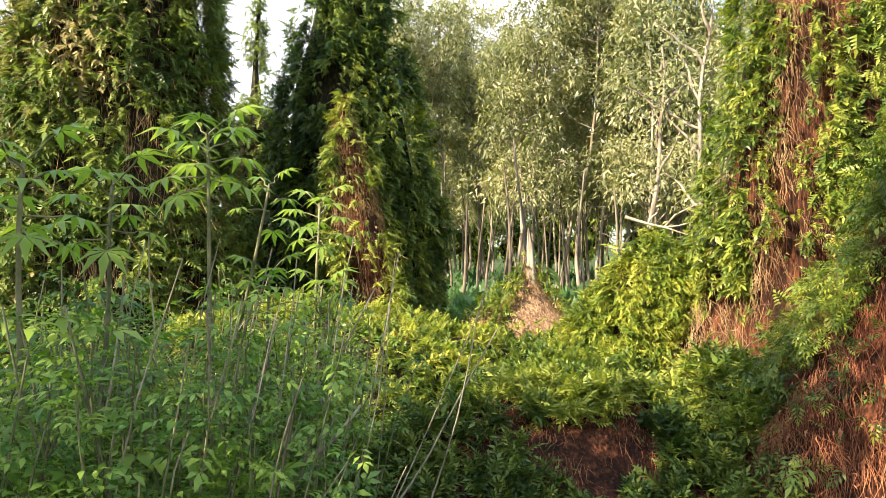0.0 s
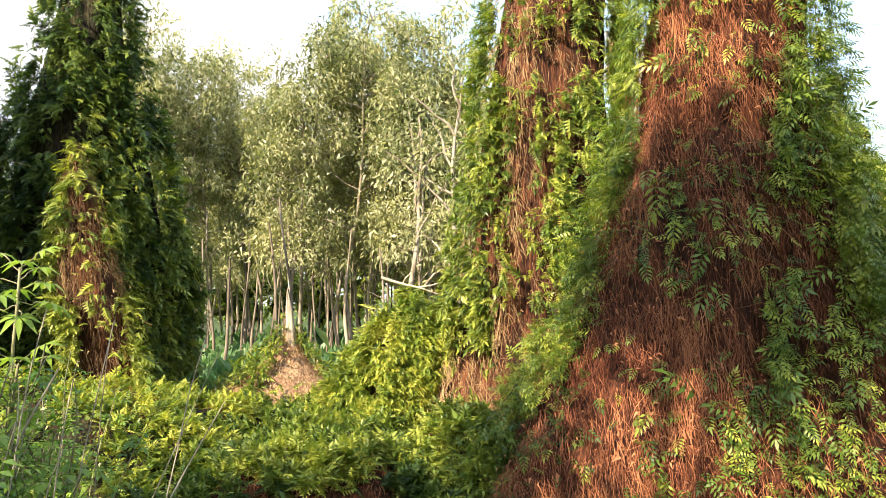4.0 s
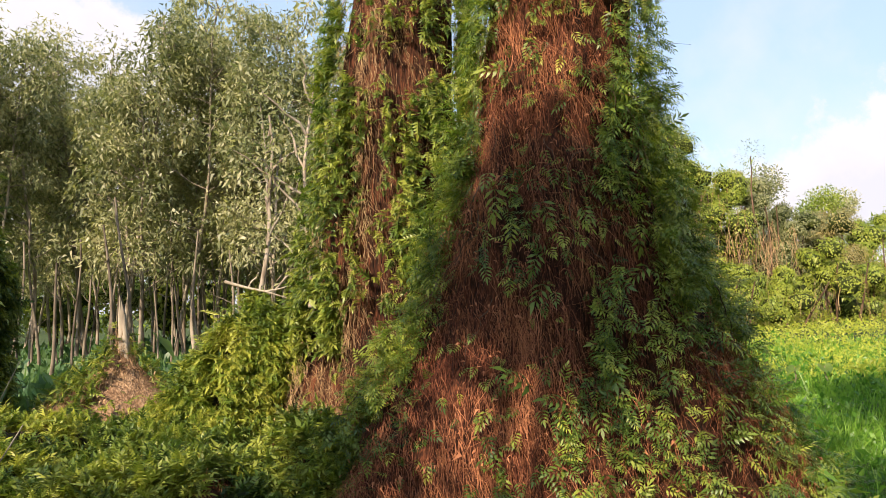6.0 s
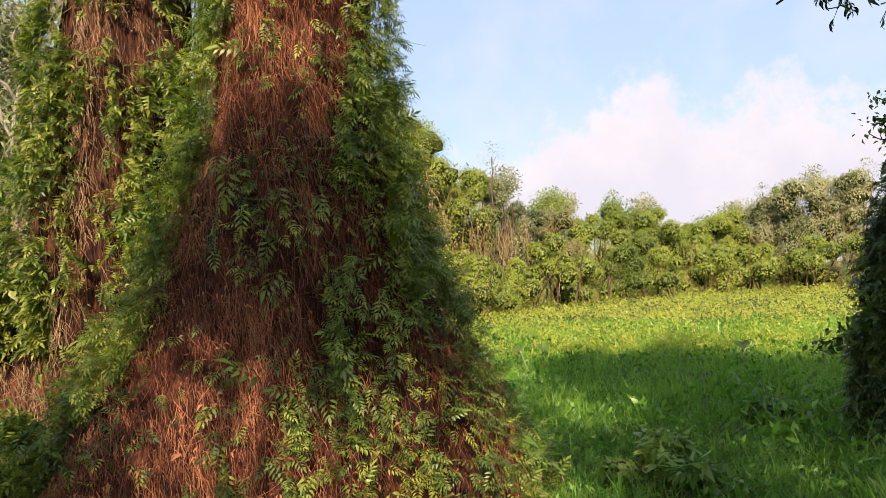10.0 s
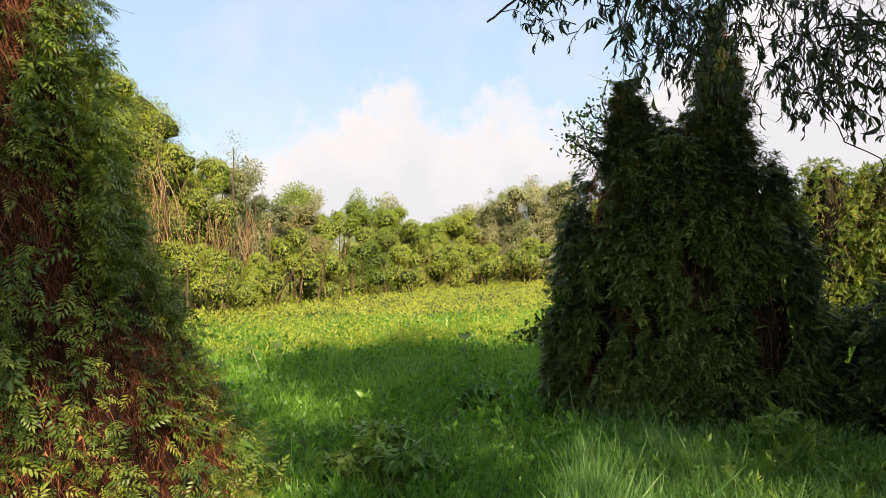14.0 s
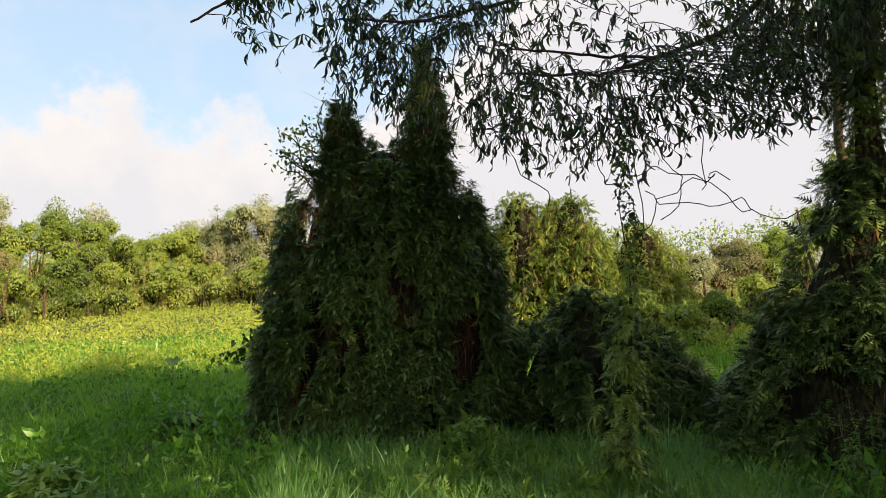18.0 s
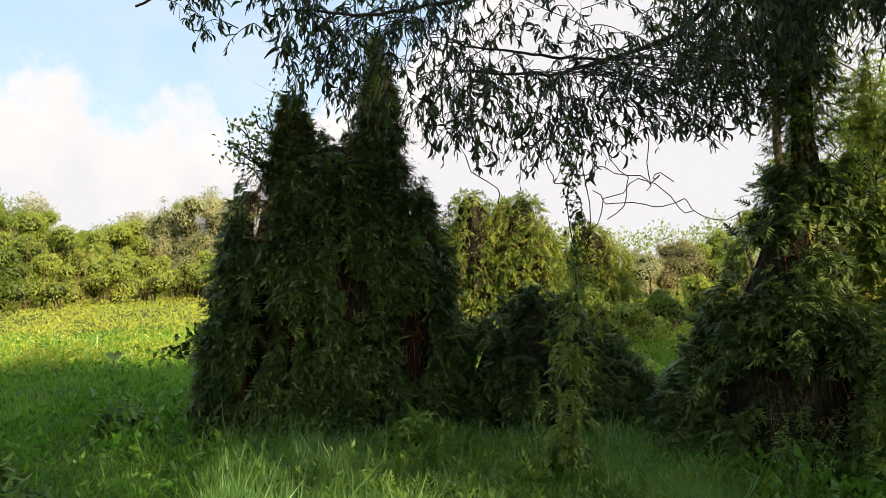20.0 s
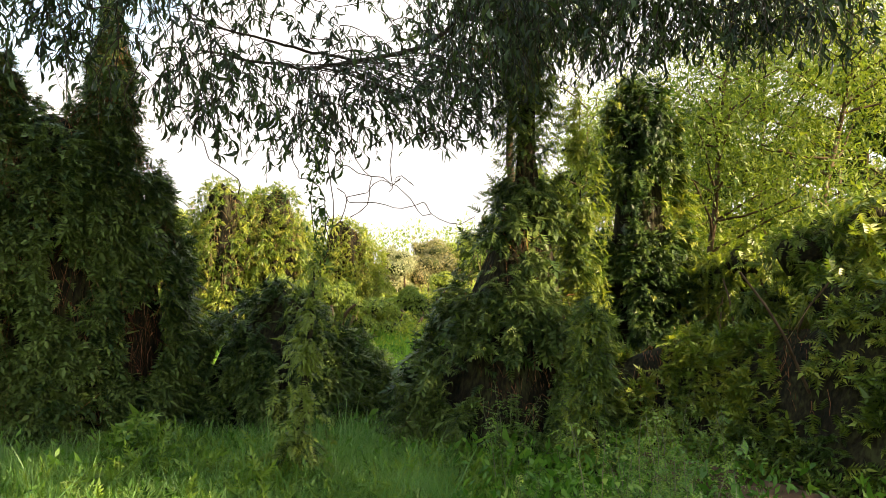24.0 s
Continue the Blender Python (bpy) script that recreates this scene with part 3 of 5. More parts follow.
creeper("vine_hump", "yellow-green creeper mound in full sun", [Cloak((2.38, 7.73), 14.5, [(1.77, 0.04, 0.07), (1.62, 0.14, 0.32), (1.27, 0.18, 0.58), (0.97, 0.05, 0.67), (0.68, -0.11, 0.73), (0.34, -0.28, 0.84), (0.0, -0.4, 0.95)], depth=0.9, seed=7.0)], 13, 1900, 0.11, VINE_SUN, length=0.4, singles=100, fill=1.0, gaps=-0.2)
creeper("vine_hump", "small creeper cone round a broken stump", [Cloak((1.18, 9.16), 5.5, [(1.5, 0.0, 0.07), (1.25, 0.0, 0.14), (1.0, -0.02, 0.3), (0.8, -0.05, 0.52), (0.6, -0.08, 0.8), (0.3, -0.1, 1.1), (0.0, -0.1, 1.25)], depth=0.9, seed=8.0)], 14,
        520, 0.12, VINE_SUN, lambda s, z: np.clip(1.0 - 0.95 * (s > -0.35) * (s < 0.75) * (z > 0.5) - 0.7 * (z > 1.2), 0, 1), 5000, DRY_PALE, 0.14, TAN_MAT, length=0.4)
creeper("vine_covered_tower", "tall creeper-draped tree in shade-dark green with a brighter flank", [Cloak((-1.45, 9.89), -8.4, [(7.06, 0.1, 0.1), (6.48, 0.13, 0.42), (5.22, 0.05, 0.6), (4.39, 0.03, 0.75), (3.56, 0.05, 1.0), (2.73, 0.09, 1.13), (1.89, 0.02, 1.29), (1.06, -0.03, 1.4), (0.0, -0.03, 1.55)], depth=0.8, seed=9.0, rough=0.18)], 15, 1400, 0.13, VINE_HALF_SHADE, length=1.2, second=(VINE, 520, lambda s, z: np.clip(0.95 * (s > 0.2) * (z < 4.0) + 0.5 * (np.abs(s) < 0.2) * (z > 3.2) * (z < 4.2), 0, 1)))
creeper("vine_hump", "leaning trunk cloaked in brown dead creeper", [Cloak((-1.05, 8.64), -6.9, [(3.56, -0.23, 0.06), (2.94, -0.19, 0.23), (2.22, -0.11, 0.34), (1.49, 0.01, 0.37), (1.05, 0.09, 0.38), (0.1, 0.15, 0.44), (0.0, 0.15, 0.44)], depth=0.9, seed=10.0)], 16,
        420, 0.13, VINE, lambda s, z: np.clip(0.1 + (s < -0.5) + 0.6 * (s > 0.7) + 0.9 * (z > 2.95), 0, 1), 6000, DRY_PALE, 0.16, CORE_BROWN)
creeper("vine_hump", "creeper hedge in shade-dark green between tall trees", [Cloak((-2.99, 10.59), -15.8, [(3.81, 0.03, 0.37), (3.52, 0.07, 0.54), (2.81, 0.1, 0.69), (0.12, 0.1, 0.87), (0.0, 0.1, 0.87)], depth=0.8, seed=11.0)], 17, 320, 0.15, VINE_HALF_SHADE)
creeper("vine_column", "thin creeper-wrapped trunk in shade-dark green", [Cloak((-3.48, 12.53), -15.5, [(7.78, 0.06, -0.04), (6.19, 0.04, 0.08), (5.14, -0.02, 0.08), (4.19, -0.03, 0.18), (3.02, -0.02, 0.29), (0.0, -0.05, 0.42)], depth=1.0, seed=12.0, rough=0.35)], 18, 300, 0.13, VINE_HALF_SHADE)
creeper("vine_covered_tower", "broad tall tree draped in shade-dark creeper with brown streaks", [Cloak((-3.90, 8.11), -25.7, [(6.07, -0.02, 0.18), (5.67, 0.03, 0.65), (4.99, 0.05, 0.98), (4.58, 0.05, 1.03), (3.9, 0.04, 1.09), (3.21, 0.02, 1.14), (2.52, -0.03, 1.32), (1.15, -0.06, 1.49), (0.13, -0.13, 1.63), (0.0, -0.13, 1.63)], depth=0.7, seed=13.0, rough=0.18)], 19,
        1400, 0.13, VINE_HALF_SHADE, None, 9000, DRY_PALE, 0.4, length=1.2, second=(THICKET_DRY, 420, lambda s, z: np.clip(0.7 * (z > 3.3) * (s < 0.5) + 0.25 * (s < -0.5), 0, 1)))
creeper("vine_covered_tower", "tall green creeper-draped tree", [Cloak((-6.50, 8.24), -38.3, [(5.03, -0.04, 0.22), (4.77, 0.04, 0.6), (4.23, 0.11, 0.83), (3.25, 0.13, 0.94), (1.84, 0.04, 0.96), (0.0, -0.1, 0.97)], depth=0.8, seed=14.0, rough=0.2)], 20, 500, 0.14, VINE, second=(THICKET_DRY, 260, lambda s, z: np.clip(0.8 * (z > 2.6), 0, 1)))
creeper("twin_peaked_vine_hump", "broad creeper mass with two pointed peaks, leaves darkened as in shade",
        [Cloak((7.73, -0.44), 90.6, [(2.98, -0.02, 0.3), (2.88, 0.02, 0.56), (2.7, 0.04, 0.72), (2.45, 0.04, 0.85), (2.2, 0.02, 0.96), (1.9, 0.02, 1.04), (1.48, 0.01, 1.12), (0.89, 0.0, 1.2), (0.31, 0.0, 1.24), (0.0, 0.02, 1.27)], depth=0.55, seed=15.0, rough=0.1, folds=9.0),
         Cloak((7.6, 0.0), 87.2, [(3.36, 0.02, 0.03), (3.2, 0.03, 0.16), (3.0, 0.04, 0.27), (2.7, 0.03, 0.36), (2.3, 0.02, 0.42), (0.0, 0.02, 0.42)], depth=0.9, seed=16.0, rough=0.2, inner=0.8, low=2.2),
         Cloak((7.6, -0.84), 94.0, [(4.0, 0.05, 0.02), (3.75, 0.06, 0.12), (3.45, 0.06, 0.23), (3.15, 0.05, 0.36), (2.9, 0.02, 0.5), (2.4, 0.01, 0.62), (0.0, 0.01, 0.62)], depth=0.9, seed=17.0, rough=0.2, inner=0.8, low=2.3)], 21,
        3000, 0.12, VINE_SHADED, dry=9000, dry_mat=DRY, singles=200, length=0.9, gaps=-0.02)
creeper("vine_hump", "low creeper mound with leaves darkened as in shade", [Cloak((7.72, -2.55), 106.5, [(1.37, 0.01, 0.08), (1.2, 0.04, 0.29), (0.95, 0.06, 0.51), (0.71, 0.07, 0.75), (0.46, 0.13, 0.93), (0.22, 0.21, 1.08), (0.0, 0.3, 1.2)], depth=0.8, seed=18.0)], 22, 1150, 0.115, VINE_SHADED, singles=80, length=0.5)
creeper("vine_column", "thin hanging vine column wrapped in small leaves", [Cloak((5.25, -2.07), 109.4, [(1.6, 0.04, 0.02), (1.4, 0.04, 0.02), (1.08, 0.02, 0.03), (0.68, -0.01, 0.05), (0.29, -0.04, 0.05), (0.0, -0.08, 0.06)], depth=0.9, seed=19.0, rough=0.3)], 23, 150, 0.08, VINE_HALF_SHADE, length=0.6, singles=60)
creeper("vine_cone", "creeper cone round a tree trunk, leaves darkened as in shade", [Cloak((5.74, -4.29), 126.2, [(5.44, -0.03, 0.06), (4.09, -0.02, 0.08), (3.55, -0.02, 0.09), (3.02, 0.02, 0.11), (2.6, 0.04, 0.15), (2.22, 0.02, 0.25), (1.95, -0.01, 0.33), (1.69, -0.01, 0.42), (1.43, -0.04, 0.5), (0.9, -0.07, 0.72), (0.37, -0.14, 0.92), (0.0, -0.19, 1.1)], depth=0.85, seed=20.0, rough=0.17)], 24, 2200, 0.12, VINE_SHADED, dry=5000, dry_len=0.12, singles=160, gaps=0.04, dry_test=lambda s, z: np.clip(0.03 + np.exp(-((s - 0.2) / 0.28) ** 2) * (z > 0.3) * (z < 1.9) + 0.7 * np.exp(-((s + 0.45) / 0.25) ** 2) * (z > 1.8), 0, 1))
creeper("vine_cone", "creeper-draped tree in shade-dark green, edges and top toned sunlit", [Cloak((6.60, -6.65), 135.7, [(3.98, -0.02, 0.1), (3.83, -0.02, 0.23), (3.48, -0.02, 0.33), (2.79, -0.01, 0.4), (2.09, 0.01, 0.48), (1.54, 0.02, 0.61), (1.0, 0.09, 0.76), (0.59, 0.15, 0.88), (0.0, 0.18, 0.97)], depth=0.85, seed=21.0, rough=0.2, inner=0.7)], 25, 1500, 0.12, VINE_HALF_SHADE, singles=60, gaps=-0.1, second=(VINE_SUN, 300, lambda s, z: np.clip(0.04 + 0.8 * (s > 0.62) + 0.4 * (s < -0.7) + 0.6 * (z > 3.3), 0, 1)))

creeper("vine_column", "slim sapling wrapped in bright green creeper", [Cloak((4.55, -4.1), 132, [(0.0, 0.02, 0.13), (0.5, 0, 0.1), (1.0, -0.02, 0.09), (1.35, -0.02, 0.04)], depth=1.0, seed=23.0, rough=0.35, inner=0.5)], 28, 320, 0.085, VINE, length=0.5)
creeper("vine_column", "curtain of green creeper hanging between two trees", [Cloak((5.5, -4.75), 130, [(0.9, 0, 0.1), (1.5, 0, 0.09), (2.2, 0.02, 0.07), (3.3, 0, 0.05)], depth=1.0, seed=24.0, rough=0.35, inner=0.15)], 29, 420, 0.085, VINE, length=0.7)
creeper("vine_column", "creeper climbing a trunk above the dark cone", [Cloak((5.9, -4.4), 126, [(1.6, 0, 0.16), (2.4, 0, 0.1), (3.4, 0, 0.06), (4.4, -0.03, 0.04)], depth=1.0, seed=25.0, rough=0.35, inner=0.4, low=1.9)], 30, 200, 0.11, VINE_HALF_SHADE, length=0.5)
creeper("vine_column", "creeper-wrapped trunk that rises from the dark cone", [Cloak((5.74, -4.29), 126, [(1.6, 0, 0.12), (3.0, 0.02, 0.09), (4.2, -0.02, 0.08), (5.3, -0.03, 0.06)], depth=1.0, seed=26.0, rough=0.3, inner=0.8, slim=0.0)], 34, 300, 0.085, VINE_HALF_SHADE, length=0.7, gaps=-0.2)


def bare_stems(tower, cloak, count, seed, mat):
    """Thin bare vine stems that snake down over a creeper tower."""
    rng = np.random.default_rng(seed)
    for _ in range(count):
        z0, t0, ln = rng.uniform(0.7, 3.4), rng.uniform(1.12, 1.9) * math.pi, rng.uniform(0.25, 0.6)
        z = z0 - np.linspace(0, 1, 14) * ln
        z = np.maximum(z, 0.03)
        th = t0 + np.cumsum(rng.normal(0, 0.02, 14))
        P, N = cloak.skin(z, th)
        P = P + N * (0.05 + 0.06 * rng.uniform() + np.abs(np.cumsum(rng.normal(0, 0.012, 14))))[:, None]
        hang("bare_stem", mesh_from("bare_stem", *tube(P, np.linspace(0.004, 0.002, 14), 5), [mat], smooth=True), tower)


bare_stems(main_tower, main_cloak, 26, 131, BARK)


# ---- banks of creeper on the ground ----
def bank(name, label, centre_line, seed, count, size, mat, dry=0, crest=None, core=None):
    """A long low bank: rows of (x, y, height, half width) along its crest."""
    rows = np.array(centre_line, float)
    s = np.linspace(0, len(rows) - 1, 60)
    X, Y, H, W = (np.interp(s, np.arange(len(rows)), rows[:, k]) for k in range(4))
    t = unit(np.c_[np.gradient(X), np.gradient(Y), 0 * X])
    nrm = np.c_[t[:, 1], -t[:, 0], 0 * X]
    q = np.linspace(-1, 1, 41)

    def at(si, qi):
        k = lambda a: np.interp(si, s, a)
        nx = np.c_[k(nrm[:, 0]), k(nrm[:, 1]), 0 * si]
        p = np.c_[k(X), k(Y), 0 * si] + nx * (qi * k(W))[:, None]
        h = k(H) * (np.cos(np.clip(qi, -1, 1) * math.pi) * 0.5 + 0.5) ** 0.8
        end = np.clip(np.minimum(si, len(rows) - 1 - si) / 0.5, 0, 1) ** 0.5
        z = h * end
        bump = np.array([0.26 * noise.noise((a * 0.9, b * 0.9, seed)) + 0.16 * noise.noise((a * 2.2, b * 2.2, seed)) for a, b in p[:, :2]])
        p[:, 2] = z + bump * np.clip(z * 2, 0, 1) - 0.03
        return p

    S, Q = np.meshgrid(s, q, indexing="ij")
    V = at(S.ravel(), Q.ravel())
    n, m = S.shape
    i, j = np.meshgrid(np.arange(n - 1), np.arange(m - 1), indexing="ij")
    F = np.stack([i * m + j, i * m + j + 1, (i + 1) * m + j + 1, (i + 1) * m + j], -1).reshape(-1, 4)
    rng = np.random.default_rng(seed)
    ob = thing(name, (rows[0, 0], rows[0, 1], 0), label, "creeper")
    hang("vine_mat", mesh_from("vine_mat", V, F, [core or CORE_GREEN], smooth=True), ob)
    si, qi = rng.uniform(0, len(rows) - 1, count), rng.uniform(-1, 1, count)
    P = at(si, qi)
    e = 0.02
    N = unit(np.cross(at(si + e, qi) - P, at(si, qi + e) - P))
    N[N[:, 2] < 0] *= -1
    k = noise_at(P, 1.7, seed) + 0.4 * noise_at(P, 4.5, seed) > -0.36
    # Crest leaves take the lighter tone, standing for sunlight on the bank's top.
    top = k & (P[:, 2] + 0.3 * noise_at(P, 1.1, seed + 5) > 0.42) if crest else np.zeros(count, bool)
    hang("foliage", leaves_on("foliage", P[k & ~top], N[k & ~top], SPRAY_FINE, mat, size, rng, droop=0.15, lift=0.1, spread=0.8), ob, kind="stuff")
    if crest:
        hang("crest_foliage", leaves_on("crest_foliage", P[top], N[top], SPRAY_FINE, crest, size, rng, droop=0.15, lift=0.1, spread=0.8), ob, "creeper leaves in a lighter tone, mostly that of sunlight", kind="stuff")
    if dry:
        k = np.flatnonzero(noise_at(P, 1.7, seed) < -0.08)
        k = rng.choice(k, dry)
        hang("dry_vine", strands_on("dry_vine", P[k], N[k], DRY, 0.12, rng), ob, "brown dry vine stems", kind="stuff")
    return ob


bank("creeper_bank", "low bank overgrown with green creeper, its crest in a sunlit yellow tone", [(-3.2, 6.2, 0.75, 1.6), (-1.3, 6.9, 0.95, 2.0), (-0.2, 7.4, 0.7, 2.4), (0.8, 7.5, 0.36, 2.4), (1.6, 7.4, 0.45, 2.0), (2.3, 7.4, 0.45, 1.3)], 31, 52000, 0.105, VINE, 12000, VINE_SUN)
bank("creeper_bank", "low bank of creeper in shade-dark green at the tower's foot", [(-0.6, 4.3, 0.35, 1.0), (0.6, 4.7, 0.45, 1.1), (1.6, 4.8, 0.6, 1.0), (2.5, 4.9, 1.0, 0.9)], 32, 26000, 0.11, VINE_HALF_SHADE, 9000, VINE, CORE_BROWN)
bank("creeper_bank", "arched bank of darker creeper with a crest coloured as if lit", [(5.9, -4.4, 0.85, 0.7), (5.1, -5.3, 0.8, 0.7), (4.4, -5.8, 1.05, 0.75), (3.4, -5.9, 1.4, 0.9), (2.4, -6.2, 1.5, 1.0)], 33, 24000, 0.11, VINE, 2500, VINE_SUN)


# ---- trees ----
def tree_parts(height, spread, rng, base=(0, 0, 0), trunk=0.09, leaves=2400, leaf=0.16, clumps=26, bare=0.35, lean=0.5, hangdown=0.35, bulk=0.33):
    """Trunk and limb tubes, and leaf places, of one tree in metres."""
    b = np.array(base, float)
    top = b + np.array((rng.normal(0, lean), rng.normal(0, lean), height))
    path = wander(b, top, 0.35 * height / 8, 10, rng)
    trunk_tube = tube(path, np.linspace(trunk, trunk * 0.25, 10), 7)
    limbs, at = [], []
    for _ in range(clumps):
        f = bare + (1 - bare) * rng.uniform(0, 1) ** 0.8
        k = min(int(f * 9), 8)
        p0 = path[k] + (path[k + 1] - path[k]) * (f * 9 - k)
        a = rng.uniform(0, 2 * math.pi)
        reach = spread * (1.15 - 0.6 * f) * rng.uniform(0.35, 1.0)
        p1 = p0 + np.array((math.cos(a) * reach, math.sin(a) * reach, reach * rng.uniform(0.2, 0.8)))
        limbs.append(tube(wander(p0, p1, 0.12, 5, rng), np.linspace(trunk * 0.35, 0.008, 5), 5))
        at.append(p1)
    at = np.array(at)
    k = rng.integers(0, clumps, leaves)
    rad = spread * bulk
    g = rng.normal(0, 1, (leaves, 3))
    g = g / np.linalg.norm(g, axis=1, keepdims=True) * (rng.uniform(0.2, 1, (leaves, 1)) ** 0.5)
    P = at[k] + g * np.array((rad, rad, rad * 0.9)) * rng.uniform(0.6, 1.3, clumps)[k][:, None]
    along = g * 0.6 - hangdown * UP + rng.normal(0, 0.5, (leaves, 3))
    out = unit(g + UP * 0.6 + rng.normal(0, 0.4, (leaves, 3)))
    return trunk_tube, limbs, (P, along, out, leaf * rng.lognormal(0, 0.25, leaves))


def plant_tree(name, label, at, height, spread, seed, bark, mat, group="", category="tree", tpl=None, **kw):
    rng = np.random.default_rng(seed)
    t, limbs, (P, al, ou, sz) = tree_parts(height, spread, rng, (at[0], at[1], -0.05), **kw)
    ob = thing(name, (at[0], at[1], 0), label, category, group)
    hang("trunk", mesh_from("trunk", *t, [bark], smooth=True), ob)
    for l in limbs:
        hang("limb", mesh_from("limb", *l, [bark], smooth=True), ob)
    hang("crown", scatter("crown", tpl or QUAD, P, al, ou, sz, mat), ob)
    return ob


def polar(az, d):
    a = radians(az)
    return (0.4 + d * math.sin(a), -0.1 + d * math.cos(a))


SLIM = quad_leaf(0.34, 0.06)
# paperbark wood behind the bank: slim copies of a few grown trees
rng = np.random.default_rng(41)
grown = []
for i in range(78):
    az = -8.5 + 42 * ((i * 0.618) % 1.0)
    d = 18.5 + 15 * rng.uniform(0, 1) ** 1.2
    x, y = polar(az, d)
    if i < 12:
        grown.append(plant_tree("paperbark_tree", "slender pale-trunked paperbark with grey-green crown", (x, y), rng.uniform(7.6, 9.6), 1.6, 100 + i, PAPERBARK, MYRTLE,
                                "paperbark wood", leaves=6600, leaf=0.14, clumps=34, bare=0.24, lean=0.5, bulk=0.33, tpl=SLIVER, trunk=0.062, hangdown=0.6))
    else:
        k = copy_thing(grown[i % 12], pose(x, y, 0, 0, 0, rng.uniform(0, 360)))
        f = rng.uniform(0.85, 1.12)
        k.scale = (f, f, f * rng.uniform(0.92, 1.1))

# bare pale stems at the wood's edge
for i in range(54):
    az = -6 + 34 * ((i * 0.618 + 0.3) % 1.0)
    d = rng.uniform(16.5, 22)
    x, y = polar(az, d)
    h = rng.uniform(2.0, 4.5)
    top = (x + rng.normal(0, 0.25), y + rng.normal(0, 0.25), h)
    ob = thing("paperbark_sapling", (x, y, 0), "bare pale paperbark sapling at the wood's edge", "tree", "bare saplings")
    r = rng.uniform(0.025, 0.05)
    hang("trunk", mesh_from("trunk", *tube(wander((x, y, -0.05), top, 0.15, 7, rng), np.linspace(r, 0.02, 7), 7), [GREYBARK], smooth=True), ob)
    for _ in range(2):
        q = rng.uniform(0.45, 0.9)
        a = np.array((x, y, 0)) + q * (np.array(top) - np.array((x, y, 0)))
        hang("limb", mesh_from("limb", *tube(wander(a, a + np.array((rng.normal(0, 0.3), rng.normal(0, 0.3), rng.uniform(0.2, 0.6))), 0.05, 5, rng), np.linspace(0.012, 0.004, 5), 5), [GREYBARK]), ob)

# two taller crooked pale trees beside the sunlit mound
for az, d, h, fork in ((15.2, 12.5, 5.2, 0.5), (19.0, 12.0, 5.8, -0.6), (20.6, 12.8, 4.6, 0.4)):
    x, y = polar(az, d)
    ob = thing("pale_tree", (x, y, 0), "crooked pale-barked slender tree with sparse leaves", "tree")
    path = wander((x, y, -0.05), (x + 0.3, y + 0.2, h), 0.35, 12, rng)
    hang("trunk", mesh_from("trunk", *tube(path, np.linspace(0.065, 0.02, 12), 8), [PAPERBARK], smooth=True), ob)
    tips = []
    for k in (4, 6, 7, 8, 9, 10):
        tip = path[k] + np.array((rng.normal(fork, 0.4), rng.normal(0, 0.4), rng.uniform(0.6, 1.2)))
        tips.append(tip)
        hang("limb", mesh_from("limb", *tube(wander(path[k], tip, 0.12, 6, rng), np.linspace(0.03, 0.008, 6), 6), [PAPERBARK], smooth=True), ob)
    n = 900
    g = rng.normal(0, 0.35, (n, 3))
    P = np.array(tips)[rng.integers(0, len(tips), n)] + g
    hang("crown", scatter("crown", SLIM, P, g - 0.3 * UP + rng.normal(0, 0.4, (n, 3)), unit(rng.normal(0, 1, (n, 3)) + UP), 0.12 * rng.lognormal(0, 0.2, n), MYRTLE), ob)


def lobe_shell(centre, radius, n, rng):
    """Leaf places over a dome's upper shell."""
    g = unit(rng.normal(0, 1, (n, 3)) + UP * 0.35)
    wob = np.array([noise.noise(Vector(q * 2.2 + centre)) for q in g])
    return centre + g * radius * (0.86 + 0.42 * wob + np.minimum(rng.normal(0, 0.12, n), 0.14))[:, None], g


def dome(centre, radius, seed, rows=7, cols=11):
    u = np.linspace(-0.5, 0.5, rows) * math.pi
    v = np.linspace(0, 2 * math.pi, cols, endpoint=False)
    U, V = np.meshgrid(u, v, indexing="ij")
    g = np.c_[(np.cos(U) * np.cos(V)).ravel(), (np.cos(U) * np.sin(V)).ravel(), np.sin(U).ravel()]
    wob = np.array([noise.noise(Vector(q * 2.2 + centre)) for q in g])
    P = centre + g * radius * (0.66 + 0.3 * wob)[:, None]
    i, j = np.meshgrid(np.arange(rows - 1), np.arange(cols), indexing="ij")
    k = (j + 1) % cols
    return P, np.stack([i * cols + j, i * cols + k, (i + 1) * cols + k, (i + 1) * cols + j], -1).reshape(-1, 4)


